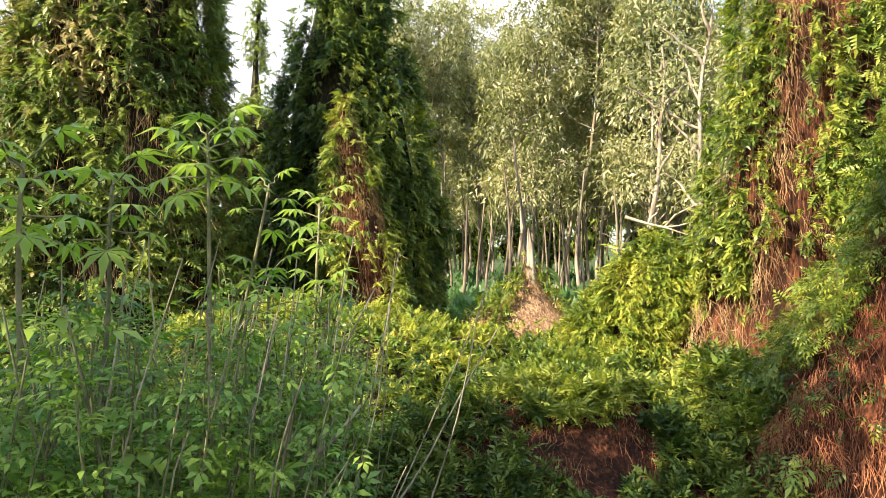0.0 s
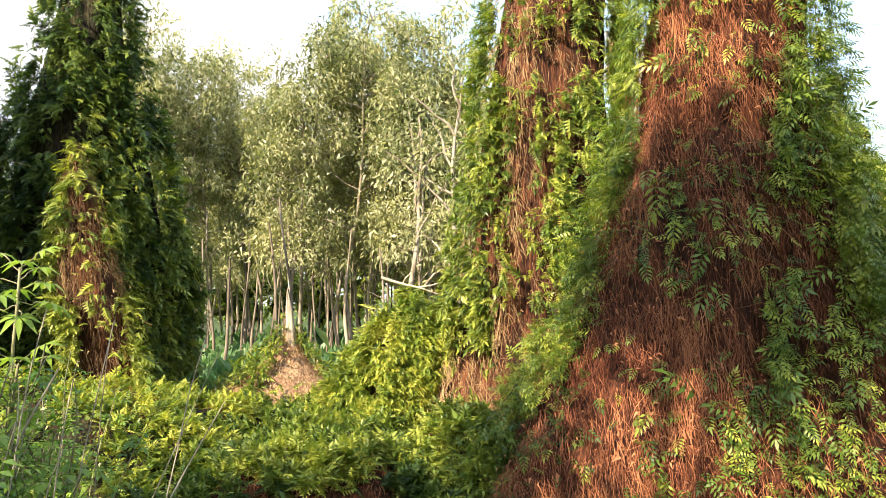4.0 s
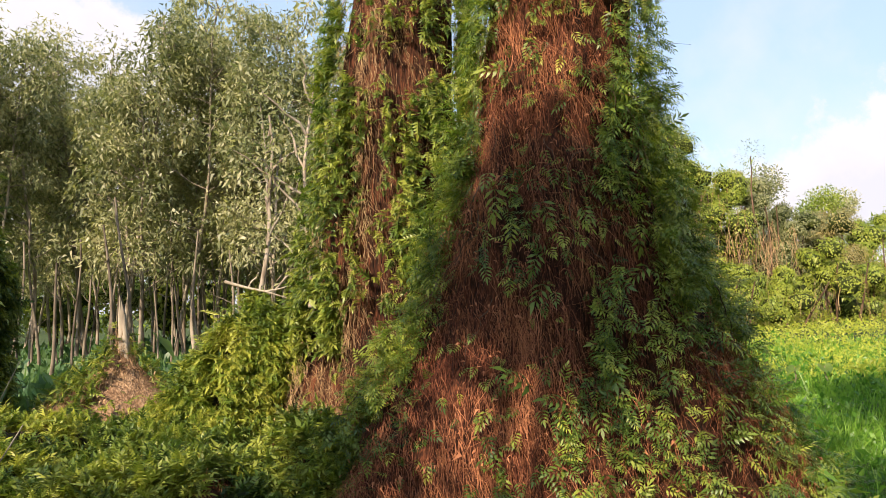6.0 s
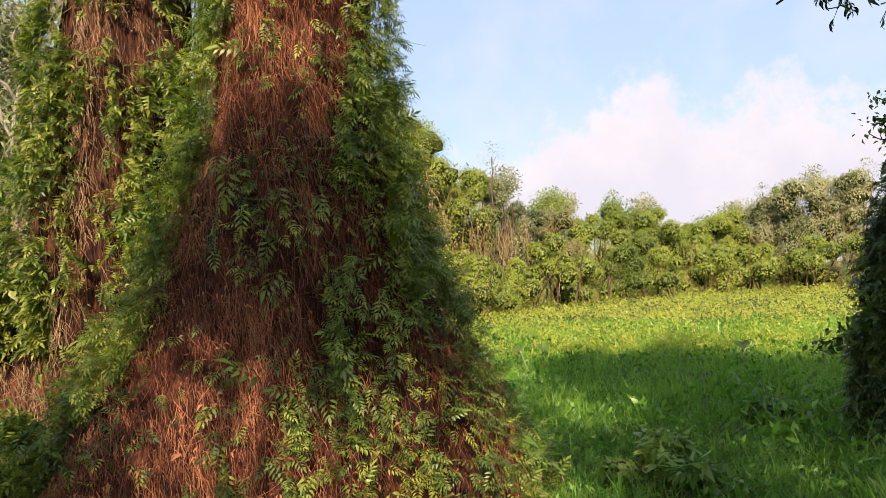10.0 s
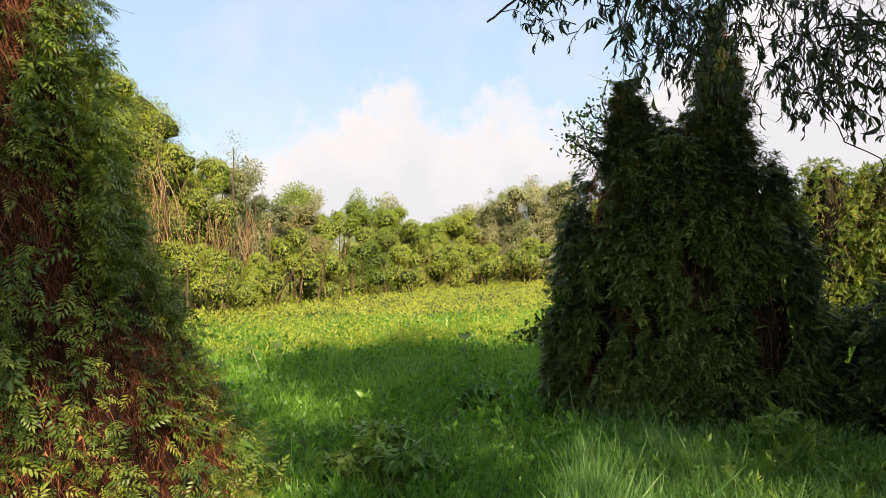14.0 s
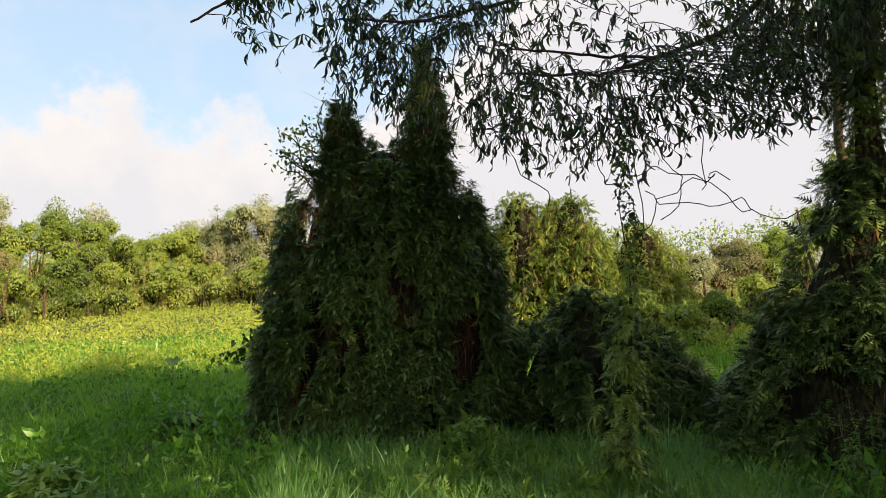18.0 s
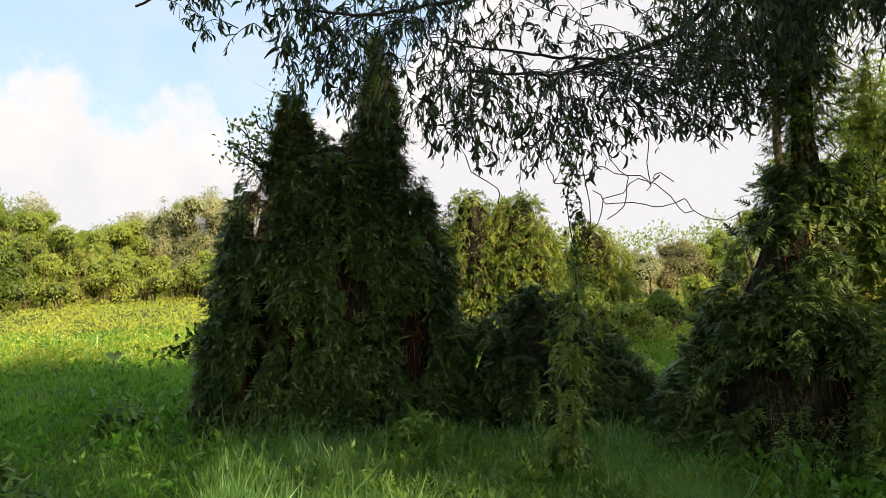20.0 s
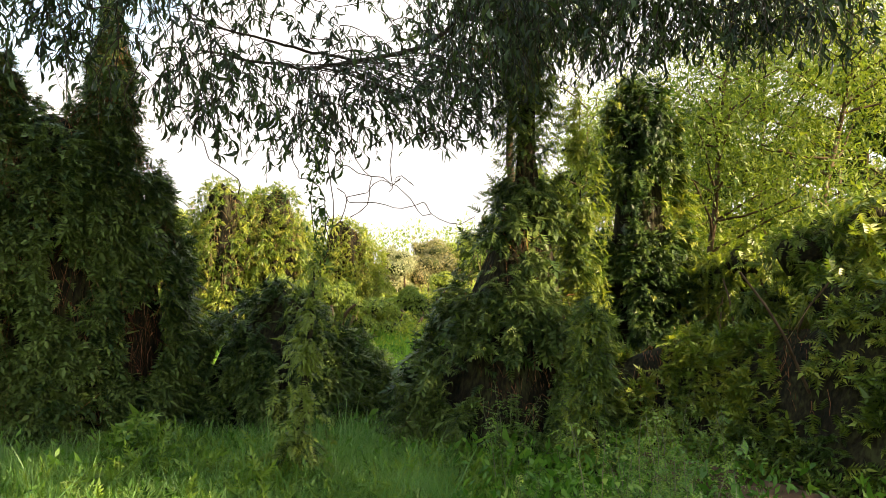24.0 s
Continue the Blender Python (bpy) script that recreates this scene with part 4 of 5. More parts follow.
def thicket(at, height, wide, seed, leaf, leaves, mat, label, group="far thicket", twigs=160, airy=0, stem=0.06, low=0.16, tpl=None, core=None):
    """A clump of small trees under a blanket of creeper: stems, rounded leafy domes over shade-dark cores, and hanging
    twigs.
    """
    rng = np.random.default_rng(seed)
    ob = thing("overgrown_thicket", (at[0], at[1], 0), label, "thicket", group)
    for _ in range(5):
        a = np.array((at[0] + rng.normal(0, wide * 0.3), at[1] + rng.normal(0, wide * 0.3), -0.05))
        hang("stem", mesh_from("stem", *tube(wander(a, a + np.array((rng.normal(0, 0.4), rng.normal(0, 0.4), height * 0.7)), 0.2, 7, rng), np.linspace(stem, stem * 0.4, 7), 6), [GREYBARK if low > 0.3 else BARK], smooth=True), ob)
    P, G, S = [], [], []
    n = int(9 + 0.55 * height * wide)
    for i in range(n):
        f = (i + 0.5) / n
        z = height * (low + (0.9 - low) * f)
        k = rng.uniform(0.6, 1.2) * min(wide * 0.36, 0.45 + 0.17 * wide) * (1.1 - 0.3 * f)
        r = np.array((k, k, min(0.8 * k, height * 0.2)))
        a, q = rng.uniform(0, 2 * math.pi), wide * (0.78 - 0.5 * f) * rng.uniform(0, 1) ** 0.5
        c = np.array((at[0] + q * math.cos(a), at[1] + q * math.sin(a), z))
        # Solid core, added to stop see-through and coloured as the shade inside.
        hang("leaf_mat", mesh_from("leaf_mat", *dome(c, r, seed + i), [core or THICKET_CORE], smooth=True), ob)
        p, g = lobe_shell(c, r, leaves // n, rng)
        P.append(p)
        G.append(g)
    P, G = np.vstack(P), np.vstack(G)
    k = P[:, 2] > 0.05
    P, G = P[k], G[k]
    m = len(P)
    hang("foliage", scatter("foliage", tpl or CHIP, P, G * 0.25 - 0.6 * UP + rng.normal(0, 0.45, (m, 3)), unit(G * 1.2 + 0.3 * UP + rng.normal(0, 0.25, (m, 3))), leaf * rng.lognormal(0, 0.3, m), mat), ob, kind="stuff")
    if twigs:
        t = rng.uniform(0, 1, twigs)
        a = rng.uniform(0, 2 * math.pi, twigs)
        Q = np.c_[at[0] + np.cos(a) * wide * 0.75, at[1] + np.sin(a) * wide * 0.75, height * (0.15 + 0.45 * t)]
        hang("dry_twig", scatter("dry_twig", strand(3, 0.012), Q, -UP + rng.normal(0, 0.25, (twigs, 3)), rng.normal(0, 1, (twigs, 3)), height * 0.22 * rng.lognormal(0, 0.3, twigs), DRY_PALE, wide=np.full(twigs, 0.25 + 0.05 * height)), ob, kind="stuff")
    for _ in range(airy):
        c = np.array((at[0] + rng.normal(0, wide * 0.3), at[1] + rng.normal(0, wide * 0.3), height * 0.98))
        g = rng.normal(0, 1, (260, 3))
        g *= np.minimum(1, 1.5 / np.linalg.norm(g, axis=1, keepdims=True))
        p = c + g * np.array((0.32, 0.32, 0.4)) * height * 0.16
        hang("crown", scatter("crown", QUAD, p, g - 0.2 * UP, unit(g + UP), leaf * rng.lognormal(0, 0.3, 260), mat), ob)
        hang("stem", mesh_from("stem", *tube(wander(c - UP * height * 0.4, c, 0.1, 5, rng), np.linspace(0.05, 0.02, 5), 5), [BARK]), ob)
    return ob


GREENISH = "bushy trees blanketed in yellow-green creeper beyond the meadow"
DRYISH = "brown twiggy thicket half covered by pale creeper"
rng = np.random.default_rng(43)
for az, d, h, w in [(43.5, 28, 12.2, 4.0), (45.4, 30, 11.6, 3.6), (47.2, 29, 11.0, 3.6), (49.0, 31, 10.4, 3.4), (50.6, 30, 9.2, 3.2), (52, 33, 8.6, 3.2), (53.4, 31, 7.8, 3.0), (55.5, 33, 7.4, 3.0), (58, 35, 6.2, 3.0), (60.5, 38, 5.6, 3.0), (63.5, 42, 6.2, 3.5), (66.5, 45, 5.8, 3.5),
                    (69, 47, 5.8, 3.5), (71.5, 50, 5.2, 3.6), (74, 52, 5.6, 3.6), (77, 52, 6.4, 3.8), (80, 50, 7.0, 3.8), (83, 50, 7.2, 3.8), (86.5, 50, 6.8, 3.8), (90, 48, 6.2, 3.8), (94, 46, 5.6, 3.6), (98, 44, 5.2, 3.6),
                    (115.5, 34, 2.7, 2.4), (118.5, 37, 2.9, 2.6), (121.5, 38, 3.1, 2.6), (125, 30, 4.5, 2.6), (129, 22, 4.5, 2.4)]:
    drier, grey = rng.uniform() < 0.25, rng.uniform() < 0.3
    h, w = h * rng.uniform(0.82, 1.14), w * rng.uniform(0.75, 1.1)
    thicket(polar(az, d), h, w, 300 + int(az * 3), twigs=320 if az < 54 else 160, leaf=0.028 + 0.0018 * d, leaves=int(1100 * (9 + 0.55 * h * w)), mat=THICKET_DRY if drier else MYRTLE if grey and az > 54 else THICKET, label=DRYISH if drier else GREENISH, airy=int(rng.uniform() < 0.45), low=0.3 if rng.uniform() < 0.4 and az > 54 else 0.1)
# round-headed trees that stand out of the thicket
for i, (az, d, h) in enumerate([(56.0, 36, 6.8), (60.0, 40, 5.8), (62, 44, 6.2), (66.8, 48, 6.4), (68.0, 50, 6.0), (72.5, 53, 4.8), (75, 54, 5.8), (78.5, 53, 6.6), (81.5, 52, 7.2), (88, 50, 6.4)]):
    plant_tree("round_headed_tree", "small round-headed grey-green tree above the thicket", polar(az, d), h, 1.5, 640 + i, BARK, (MYRTLE, THICKET)[i % 2], "round-headed trees",
               leaves=4500, leaf=0.13, clumps=16, bare=0.55, lean=0.3, bulk=0.5, tpl=CHIP, trunk=0.07)
# draped trees at the meadow's edge
for i, (az, d, h, w, mat) in enumerate([(100.8, 16, 2.5, 0.9, THICKET), (102.3, 15.5, 3.0, 0.8, VINE), (103.8, 15, 3.3, 0.8, VINE_SUN), (105.2, 15.6, 3.15, 0.8, VINE), (106.6, 15.2, 3.25, 0.75, VINE_SUN), (108.2, 15.8, 2.8, 0.8, THICKET),
                                        (110.6, 18, 2.2, 0.8, VINE), (112.2, 18, 2.75, 0.8, VINE_SUN), (113.6, 18.5, 2.3, 0.85, THICKET)]):
    lean = 0.25 * math.sin(2.3 * i)
    creeper("draped_tree", "small tree under hanging sunlit yellow-green creeper", [Cloak(polar(az, d), az, [(0, 0, w * 1.1), (0.25 * h, 0, w * 0.8), (0.5 * h, lean, w * 0.95), (0.8 * h, lean, w * 0.85), (h, lean * 1.4, w * 0.45)], depth=0.9, rough=0.55, folds=9.0, seed=40.0 + i, steps=30, around=36, inner=0.6)],
            460 + i, 200, 0.13, mat, dry=900, dry_mat=DRY_PALE, dry_len=0.4, length=1.0, gaps=-0.25)
# lower bushes in front of them
for az, d, h, w in [(52, 26, 2.8, 1.8), (54.5, 27, 2.6, 1.6), (57.5, 29, 2.4, 1.6), (60, 31, 3.4, 2.0), (63, 34, 2.4, 1.8), (66, 38, 3.0, 2.0), (69.5, 40, 2.8, 2.0), (73, 42, 2.6, 2.2), (76.5, 44, 2.8, 2.4), (80.5, 43, 3.0, 2.4),
                    (84, 42, 2.8, 2.4), (100, 18, 1.6, 1.2), (109, 12, 1.3, 0.9), (112, 14, 1.2, 1.0), (115.5, 15, 0.8, 1.0), (118, 18, 1.0, 1.2), (121, 20, 1.4, 1.2)]:
    thicket(polar(az, d), h, w, 700 + int(az * 3), 0.03 + 0.0018 * d, 8000, THICKET, "low rounded bush smothered in bright creeper", "low thicket", twigs=70)


for i in range(10):
    thicket(polar(-10 + 5 * i, 37 + 2 * (i % 2)), 6.5, 3.6, 960 + i, 0.24, 5000, THICKET, "dark undergrowth deep in the paperbark wood", "undergrowth", twigs=0)


# small tangled herb mounds in the shaded meadow
for i, (az, d, h, w) in enumerate([(69, 5.6, 0.34, 0.5), (72, 5.2, 0.26, 0.4), (77, 7.6, 0.25, 0.4), (57, 5.3, 0.4, 0.4), (99, 6.3, 0.3, 0.4)]):
    thicket(polar(az, d), h, w, 980 + i, 0.07, 2200, HERB, "low tangled mound of herbs in the meadow", "herb mounds", twigs=30, stem=0.008)


# a wall of far wood that closes the horizon
def far_wood():
    rng = np.random.default_rng(61)
    n = 110000
    a = rng.uniform(0, 2 * math.pi, n)
    d = rng.uniform(66, 80, n)
    top = np.array([5.4 + 2.0 * noise.noise((6 * math.sin(q), 6 * math.cos(q), 0)) + 1.4 * noise.noise((22 * math.sin(q), 22 * math.cos(q), 4)) for q in a])
    z = top * (1 - rng.uniform(0, 1, n) ** 1.6) * rng.uniform(0.75, 1.1, n)
    P = np.c_[d * np.sin(a), d * np.cos(a), z]
    g = unit(np.c_[-np.sin(a), -np.cos(a), np.full(n, 0.6)] + rng.normal(0, 0.6, (n, 3)))
    me = scatter("far_wood", CHIP, P, g - UP + rng.normal(0, 0.4, (n, 3)), g, 0.32 * rng.lognormal(0, 0.3, n), THICKET)
    tagged(new("far_wood", me), "distant grey-green wood along the horizon", "wood", kind="stuff")


far_wood()

# fine-leaved trees in the sun beside the shaded cone
for i, (az, d, h) in enumerate([(137, 12.5, 4.6), (141, 11, 5.0), (145, 12, 5.4), (149, 10.5, 5.2), (153, 12.5, 5.6), (132, 14, 5.0)]):
    plant_tree("fine_leaved_tree", "airy small tree with fine sunlit yellow-green leaves", polar(az, d), h, 2.0, 500 + i, BARK, (VINE, VINE_HALF_SHADE, THICKET)[i % 3], "sunlit trees",
               leaves=15000, leaf=0.075, clumps=34, bare=0.08, lean=0.5, bulk=0.42, tpl=SLIVER, trunk=0.06)
for i, (az, d, h, w) in enumerate([(128, 17, 4.2, 2.0), (134, 17, 5.0, 2.4), (140, 16, 5.4, 2.4), (146, 16, 6.2, 2.4), (152, 16, 6.5, 2.4)]):
    thicket(polar(az, d), h, w, 920 + i, 0.075, 10000, THICKET, "tall creeper-hung trees behind the path", "back trees", twigs=100)
for i, (az, d, h, w) in enumerate([(139, 9.3, 1.5, 1.0), (144, 8.6, 1.9, 1.1), (149, 7.6, 2.2, 1.1), (154, 7.2, 2.3, 1.2)]):
    thicket(polar(az, d), h, w, 900 + i, 0.11, 3600, VINE if i % 2 else VINE_HALF_SHADE, "dense grey-green leafy bush in dappled shade", "near bushes", twigs=60, stem=0.018, tpl=SPRAY_FINE, core=CORE_GREEN)


for i, (az, d, h) in enumerate([(127.7, 8.49, 6.4)]):
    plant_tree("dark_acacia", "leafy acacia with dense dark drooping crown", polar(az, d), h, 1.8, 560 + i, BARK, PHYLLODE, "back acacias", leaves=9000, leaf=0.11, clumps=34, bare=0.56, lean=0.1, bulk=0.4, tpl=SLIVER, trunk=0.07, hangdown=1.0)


# tall shade trees that stand behind the walker
for i, (x, y, h, s, bare, n) in enumerate([(-4.6, -1.6, 7.85, 1.4, 0.9, 1200), (-4.8, -3.4, 9.4, 1.7, 0.87, 1100), (-2.0, -3.9, 8.2, 1.3, 0.62, 560), (-4.6, -0.4, 6.3, 1.1, 0.82, 380), (-1.9, -3.0, 9.6, 1.3, 0.78, 1100), (-6.2, 0.2, 5.0, 1.6, 0.3, 2600), (-2.2, -5.3, 11.2, 2.2, 0.5, 4600), (-3.2, -9.4, 10.5, 1.3, 0.35, 4600), (-3.1, -8.0, 11.0, 2.6, 0.4, 4200)]):
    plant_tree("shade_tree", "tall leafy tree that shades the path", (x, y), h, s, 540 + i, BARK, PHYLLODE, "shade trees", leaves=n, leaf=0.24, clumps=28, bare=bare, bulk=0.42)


# ---- acacia whose boughs hang over the path ----
def acacia():
    rng = np.random.default_rng(71)
    ob = thing("acacia_tree", (5.9, -4.4, 0), "acacia with drooping dark sickle-shaped leaves over the path", "tree")
    root = np.array((5.9, -4.4, -0.05))
    crown = np.array((5.75, -4.3, 4.6))
    hang("trunk", mesh_from("trunk", *tube(wander(root, crown, 0.05, 8, rng), np.linspace(0.08, 0.045, 8), 10), [BARK], smooth=True), ob)
    ways = [[crown, (5.45, -3.1, 3.35), (5.2, -2.35, 3.05), (4.95, -1.9, 2.85), (4.9, -1.2, 2.85)],
            [crown, (5.3, -3.3, 4.1), (4.95, -2.4, 3.55), (4.75, -1.4, 3.3), (4.7, -0.7, 3.1), (4.65, -0.2, 3.1)],
            [(5.2, -2.35, 3.05), (5.05, -1.75, 3.02), (5.1, -1.2, 3.1)],
            [(4.75, -1.4, 3.3), (4.6, -0.5, 3.45), (4.5, 0.3, 3.2), (4.45, 0.6, 3.0)],
            [crown, (5.1, -4.2, 4.2), (4.4, -4.1, 3.9), (3.6, -4.2, 3.7), (2.8, -4.5, 3.6)],
            [crown, (5.3, -3.9, 4.6), (4.5, -3.1, 4.3), (3.9, -2.5, 4.0), (3.6, -1.8, 3.9)],
            [crown, (5.5, -5.0, 4.5), (4.9, -5.5, 4.3), (4.0, -5.6, 4.2)],
            [(4.5, -3.1, 4.3), (3.9, -3.6, 4.1), (3.2, -3.5, 4.0)]]
    pts = []
    eye = np.array((0.65, -0.45, 1.57))
    for w in ways:
        w = np.array([p if p is crown else eye + 1.28 * (np.array(p) - eye) for p in w], float)
        s = np.linspace(0, len(w) - 1, 6 * len(w))
        path = np.c_[tuple(np.interp(s, np.arange(len(w)), w[:, k]) for k in range(3))]
        for _ in range(4):
            path[1:-1] = (path[:-2] + 2 * path[1:-1] + path[2:]) / 4
        path[1:-1] += rng.normal(0, 0.008, (len(path) - 2, 3))
        r0 = 0.034 if np.allclose(w[0], crown) else 0.016
        hang("bough", mesh_from("bough", *tube(path, np.linspace(r0, 0.008, len(path)), 7), [TWIG], smooth=True), ob)
        pts.append(path[3:])
    pts = np.vstack(pts)

    def lowest(az):
        return np.interp(az, (77, 79, 81, 82.5, 84, 86, 90, 93, 97, 101, 104, 108, 111, 114, 118, 123, 126, 130, 136, 145, 155), (21, 17, 17, 24, 18, 13, 12, 11, 10, 8, 7, 6.5, 7, 8.5, 9, 9.5, 11, 14, 15, 15, 14))

    at, al, tw = [], [], []
    n = 0
    while n < 2150:
        az = rng.uniform(77.5, 153) if rng.uniform() < 0.62 else rng.uniform(119, 153)
        el = lowest(az) + abs(rng.normal(0, 1)) * 11.5
        if el > 42 or (rng.uniform() > np.interp(az, (84, 90, 104, 112, 126), (1.0, 0.95, 0.9, 0.8, 1.0))):
            continue
        d = rng.uniform(4.6, 6.4)
        a, e = radians(az), radians(el)
        tip = eye + d * np.array((math.sin(a), math.cos(a), math.tan(e)))
        gap = np.linalg.norm(pts - tip - 0.25 * UP, axis=1)
        k = int(rng.choice(np.argsort(gap)[:9]))
        if gap[k] > 1.8:
            continue
        n += 1
        root = pts[k] if n % 4 == 0 else tip + unit(pts[k] - tip + rng.normal(0, 0.25, 3)) * rng.uniform(0.25, 0.5)
        twig = wander(root, tip, 0.07, 7, rng)
        twig[:, 2] += 0.07 * np.sin(np.linspace(0, math.pi, 7))
        tw.append(tube(twig, np.linspace(0.0045, 0.002, 7), 4))
        for q in rng.uniform(0.1 if n % 4 else 0.45, 1.0, rng.integers(8, 15)):
            i = min(int(q * 6), 5)
            at.append(twig[i] + (twig[i + 1] - twig[i]) * (q * 6 - i))
            al.append(0.3 * (twig[i + 1] - twig[i]) / 0.15 + rng.normal(0, 0.5, 3) - 0.95 * UP)
    at, al = np.array(at), np.array(al)
    m = len(at)
    hang("twig", mesh_from("twig", *joined(tw), [TWIG], smooth=True), ob, kind="stuff")
    size = 0.078 * rng.lognormal(0, 0.25, m)
    out = unit(rng.normal(0, 1, (m, 3)))
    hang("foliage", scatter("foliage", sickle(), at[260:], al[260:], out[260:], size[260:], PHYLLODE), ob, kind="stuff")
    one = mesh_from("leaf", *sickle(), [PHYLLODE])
    for k in range(260):
        y = Vector(al[k]).normalized()
        x = y.cross(Vector(out[k])).normalized()
        leaf = new("leaf", one)
        leaf.parent = ob
        leaf.matrix_basis = Matrix.Translation(Vector(at[k]) - ob.location) @ Matrix((x, y, x.cross(y))).transposed().to_4x4() @ Matrix.Scale(size[k], 4)
    # tangled bare stems that hang below the boughs
    for a, b, bend in [((4.9, -1.95, 2.9), (5.1, -2.1, 1.35), 0.12), ((4.95, -2.0, 2.9), (5.0, -2.05, 1.5), 0.2), ((5.1, -2.2, 2.95), (5.1, -2.3, 1.9), 0.2), ((4.9, -1.85, 2.8), (5.05, -2.15, 1.7), 0.25),
                       ((5.1, -2.2, 2.1), (5.35, -3.5, 1.98), 0.3), ((5.1, -2.1, 1.95), (5.0, -2.9, 1.95), 0.3), ((5.0, -2.0, 2.2), (5.0, -2.75, 2.15), 0.25), ((4.9, -1.1, 2.9), (5.0, -1.5, 2.0), 0.15),
                       ((4.8, -0.9, 3.0), (4.9, -0.9, 2.3), 0.1), ((5.2, -2.4, 3.0), (5.1, -2.6, 2.1), 0.2)]:
        a, b = eye + 1.15 * (np.array(a) - eye), eye + 1.15 * (np.array(b) - eye)
        hang("hanging_stem", mesh_from("hanging_stem", *tube(wander(a, b, bend, 18, rng), np.full(18, 0.0042), 5), [TWIG], smooth=True), ob)
    k = 420
    q = rng.uniform(0, 1, k)
    P = np.c_[5.55 + 0.12 * q, -2.2 - 0.1 * q, 2.75 - 1.35 * q] + rng.normal(0, 0.035, (k, 3))
    hang("small_leaf", scatter("small_leaf", QUAD, P, rng.normal(0, 1, (k, 3)) - 0.5 * UP, unit(rng.normal(0, 1, (k, 3)) + UP), 0.045 * rng.lognormal(0, 0.3, k), VINE_HALF_SHADE), ob, "small leaves on hanging stems", kind="stuff")


acacia()


# ---- stump, fallen branch, twig beside the twin-peaked mass ----
def stump():
    rng = np.random.default_rng(81)
    ob = thing("broken_stump", (1.25, 9.22, 0), "bleached broken tree stump with a jagged top", "stump")
    path = wander((1.24, 9.1, -0.05), (1.17, 9.1, 1.84), 0.02, 9, rng)
    v, f = tube(path, (0.16, 0.15, 0.13, 0.11, 0.09, 0.07, 0.055, 0.04, 0.01), 12)
    v += rng.normal(0, 0.008, v.shape)
    hang("trunk", mesh_from("trunk", v, f, [DEADWOOD], smooth=True), ob)
    for dx, h in ((0.06, 1.45), (-0.05, 1.55)):
        hang("splinter", mesh_from("splinter", *tube(wander((1.25 + dx, 9.2, 0.9), (1.23 + dx, 9.2, h), 0.01, 5, rng), (0.05, 0.045, 0.03, 0.018, 0.004), 6), [DEADWOOD], smooth=True), ob)


stump()
rng = np.random.default_rng(82)
ob = thing("fallen_branch", (2.14, 7.7, 1.7), "bleached bare branch lying on the creeper", "branch")
for a, b, r in (((2.1, 7.72, 1.93), (2.75, 7.52, 1.72), 0.022), ((2.35, 7.65, 1.85), (2.45, 7.6, 2.02), 0.012), ((2.5, 7.6, 1.8), (2.8, 7.5, 1.86), 0.012)):
    hang("stem", mesh_from("stem", *tube(wander(a, b, 0.03, 8, rng), np.linspace(r, 0.005, 8), 7), [DEADWOOD], smooth=True), ob)
ob = thing("fallen_branch", (-1.5, 2.9, 0.0), "pale bent branch lying in the weeds", "branch")
path = np.array([(-1.6, 2.85, -0.02), (-1.3, 2.95, 0.3), (-1.0, 3.0, 0.47), (-0.7, 3.05, 0.57), (-0.5, 3.05, 0.71), (-0.38, 3.1, 0.86)])
hang("stem", mesh_from("stem", *tube(path, (0.022, 0.02, 0.018, 0.016, 0.012, 0.006), 7), [DEADWOOD], smooth=True), ob)
for a, b in ((path[3], (-0.36, 3.0, 0.62)), (path[2], (-0.86, 2.9, 0.66))):
    hang("twig", mesh_from("twig", *tube(wander(a, b, 0.03, 6, rng), np.linspace(0.008, 0.003, 6), 5), [DEADWOOD], smooth=True), ob)


def leafy_shoot(label, a, b, n, leaf, seed, mat):
    rng = np.random.default_rng(seed)
    ob = thing("creeper_shoot", a, label, "creeper")
    path = wander(a, b, 0.08, 10, rng)
    hang("stem", mesh_from("stem", *tube(path, np.linspace(0.01, 0.004, 10), 5), [TWIG]), ob)
    P = path[rng.integers(0, 10, n)] + rng.normal(0, 0.05, (n, 3))
    hang("foliage", scatter("foliage", QUAD, P, rng.normal(0, 1, (n, 3)) - 0.3 * UP, unit(rng.normal(0, 1, (n, 3)) + UP), leaf * rng.lognormal(0, 0.25, n), mat), ob, kind="stuff")


leafy_shoot("shade-dark creeper shoot arching out over the meadow", (7.2, 0.5, 1.25), (7.1, 1.1, 0.82), 160, 0.07, 83, VINE_HALF_SHADE)
for k in range(9):
    q = np.random.default_rng(840 + k)
    z = q.uniform(2.2, 3.0)
    leafy_shoot("thin airy creeper shoot in the sky beside a peak", (7.6, 0.3 - 0.12 * (z - 2.2), z), (7.5 + q.normal(0, 0.1), 0.62 - 0.35 * (z - 2.2) + q.normal(0, 0.1), z + q.uniform(0.15, 0.4)), 50, 0.05, 850 + k, VINE_HALF_SHADE)


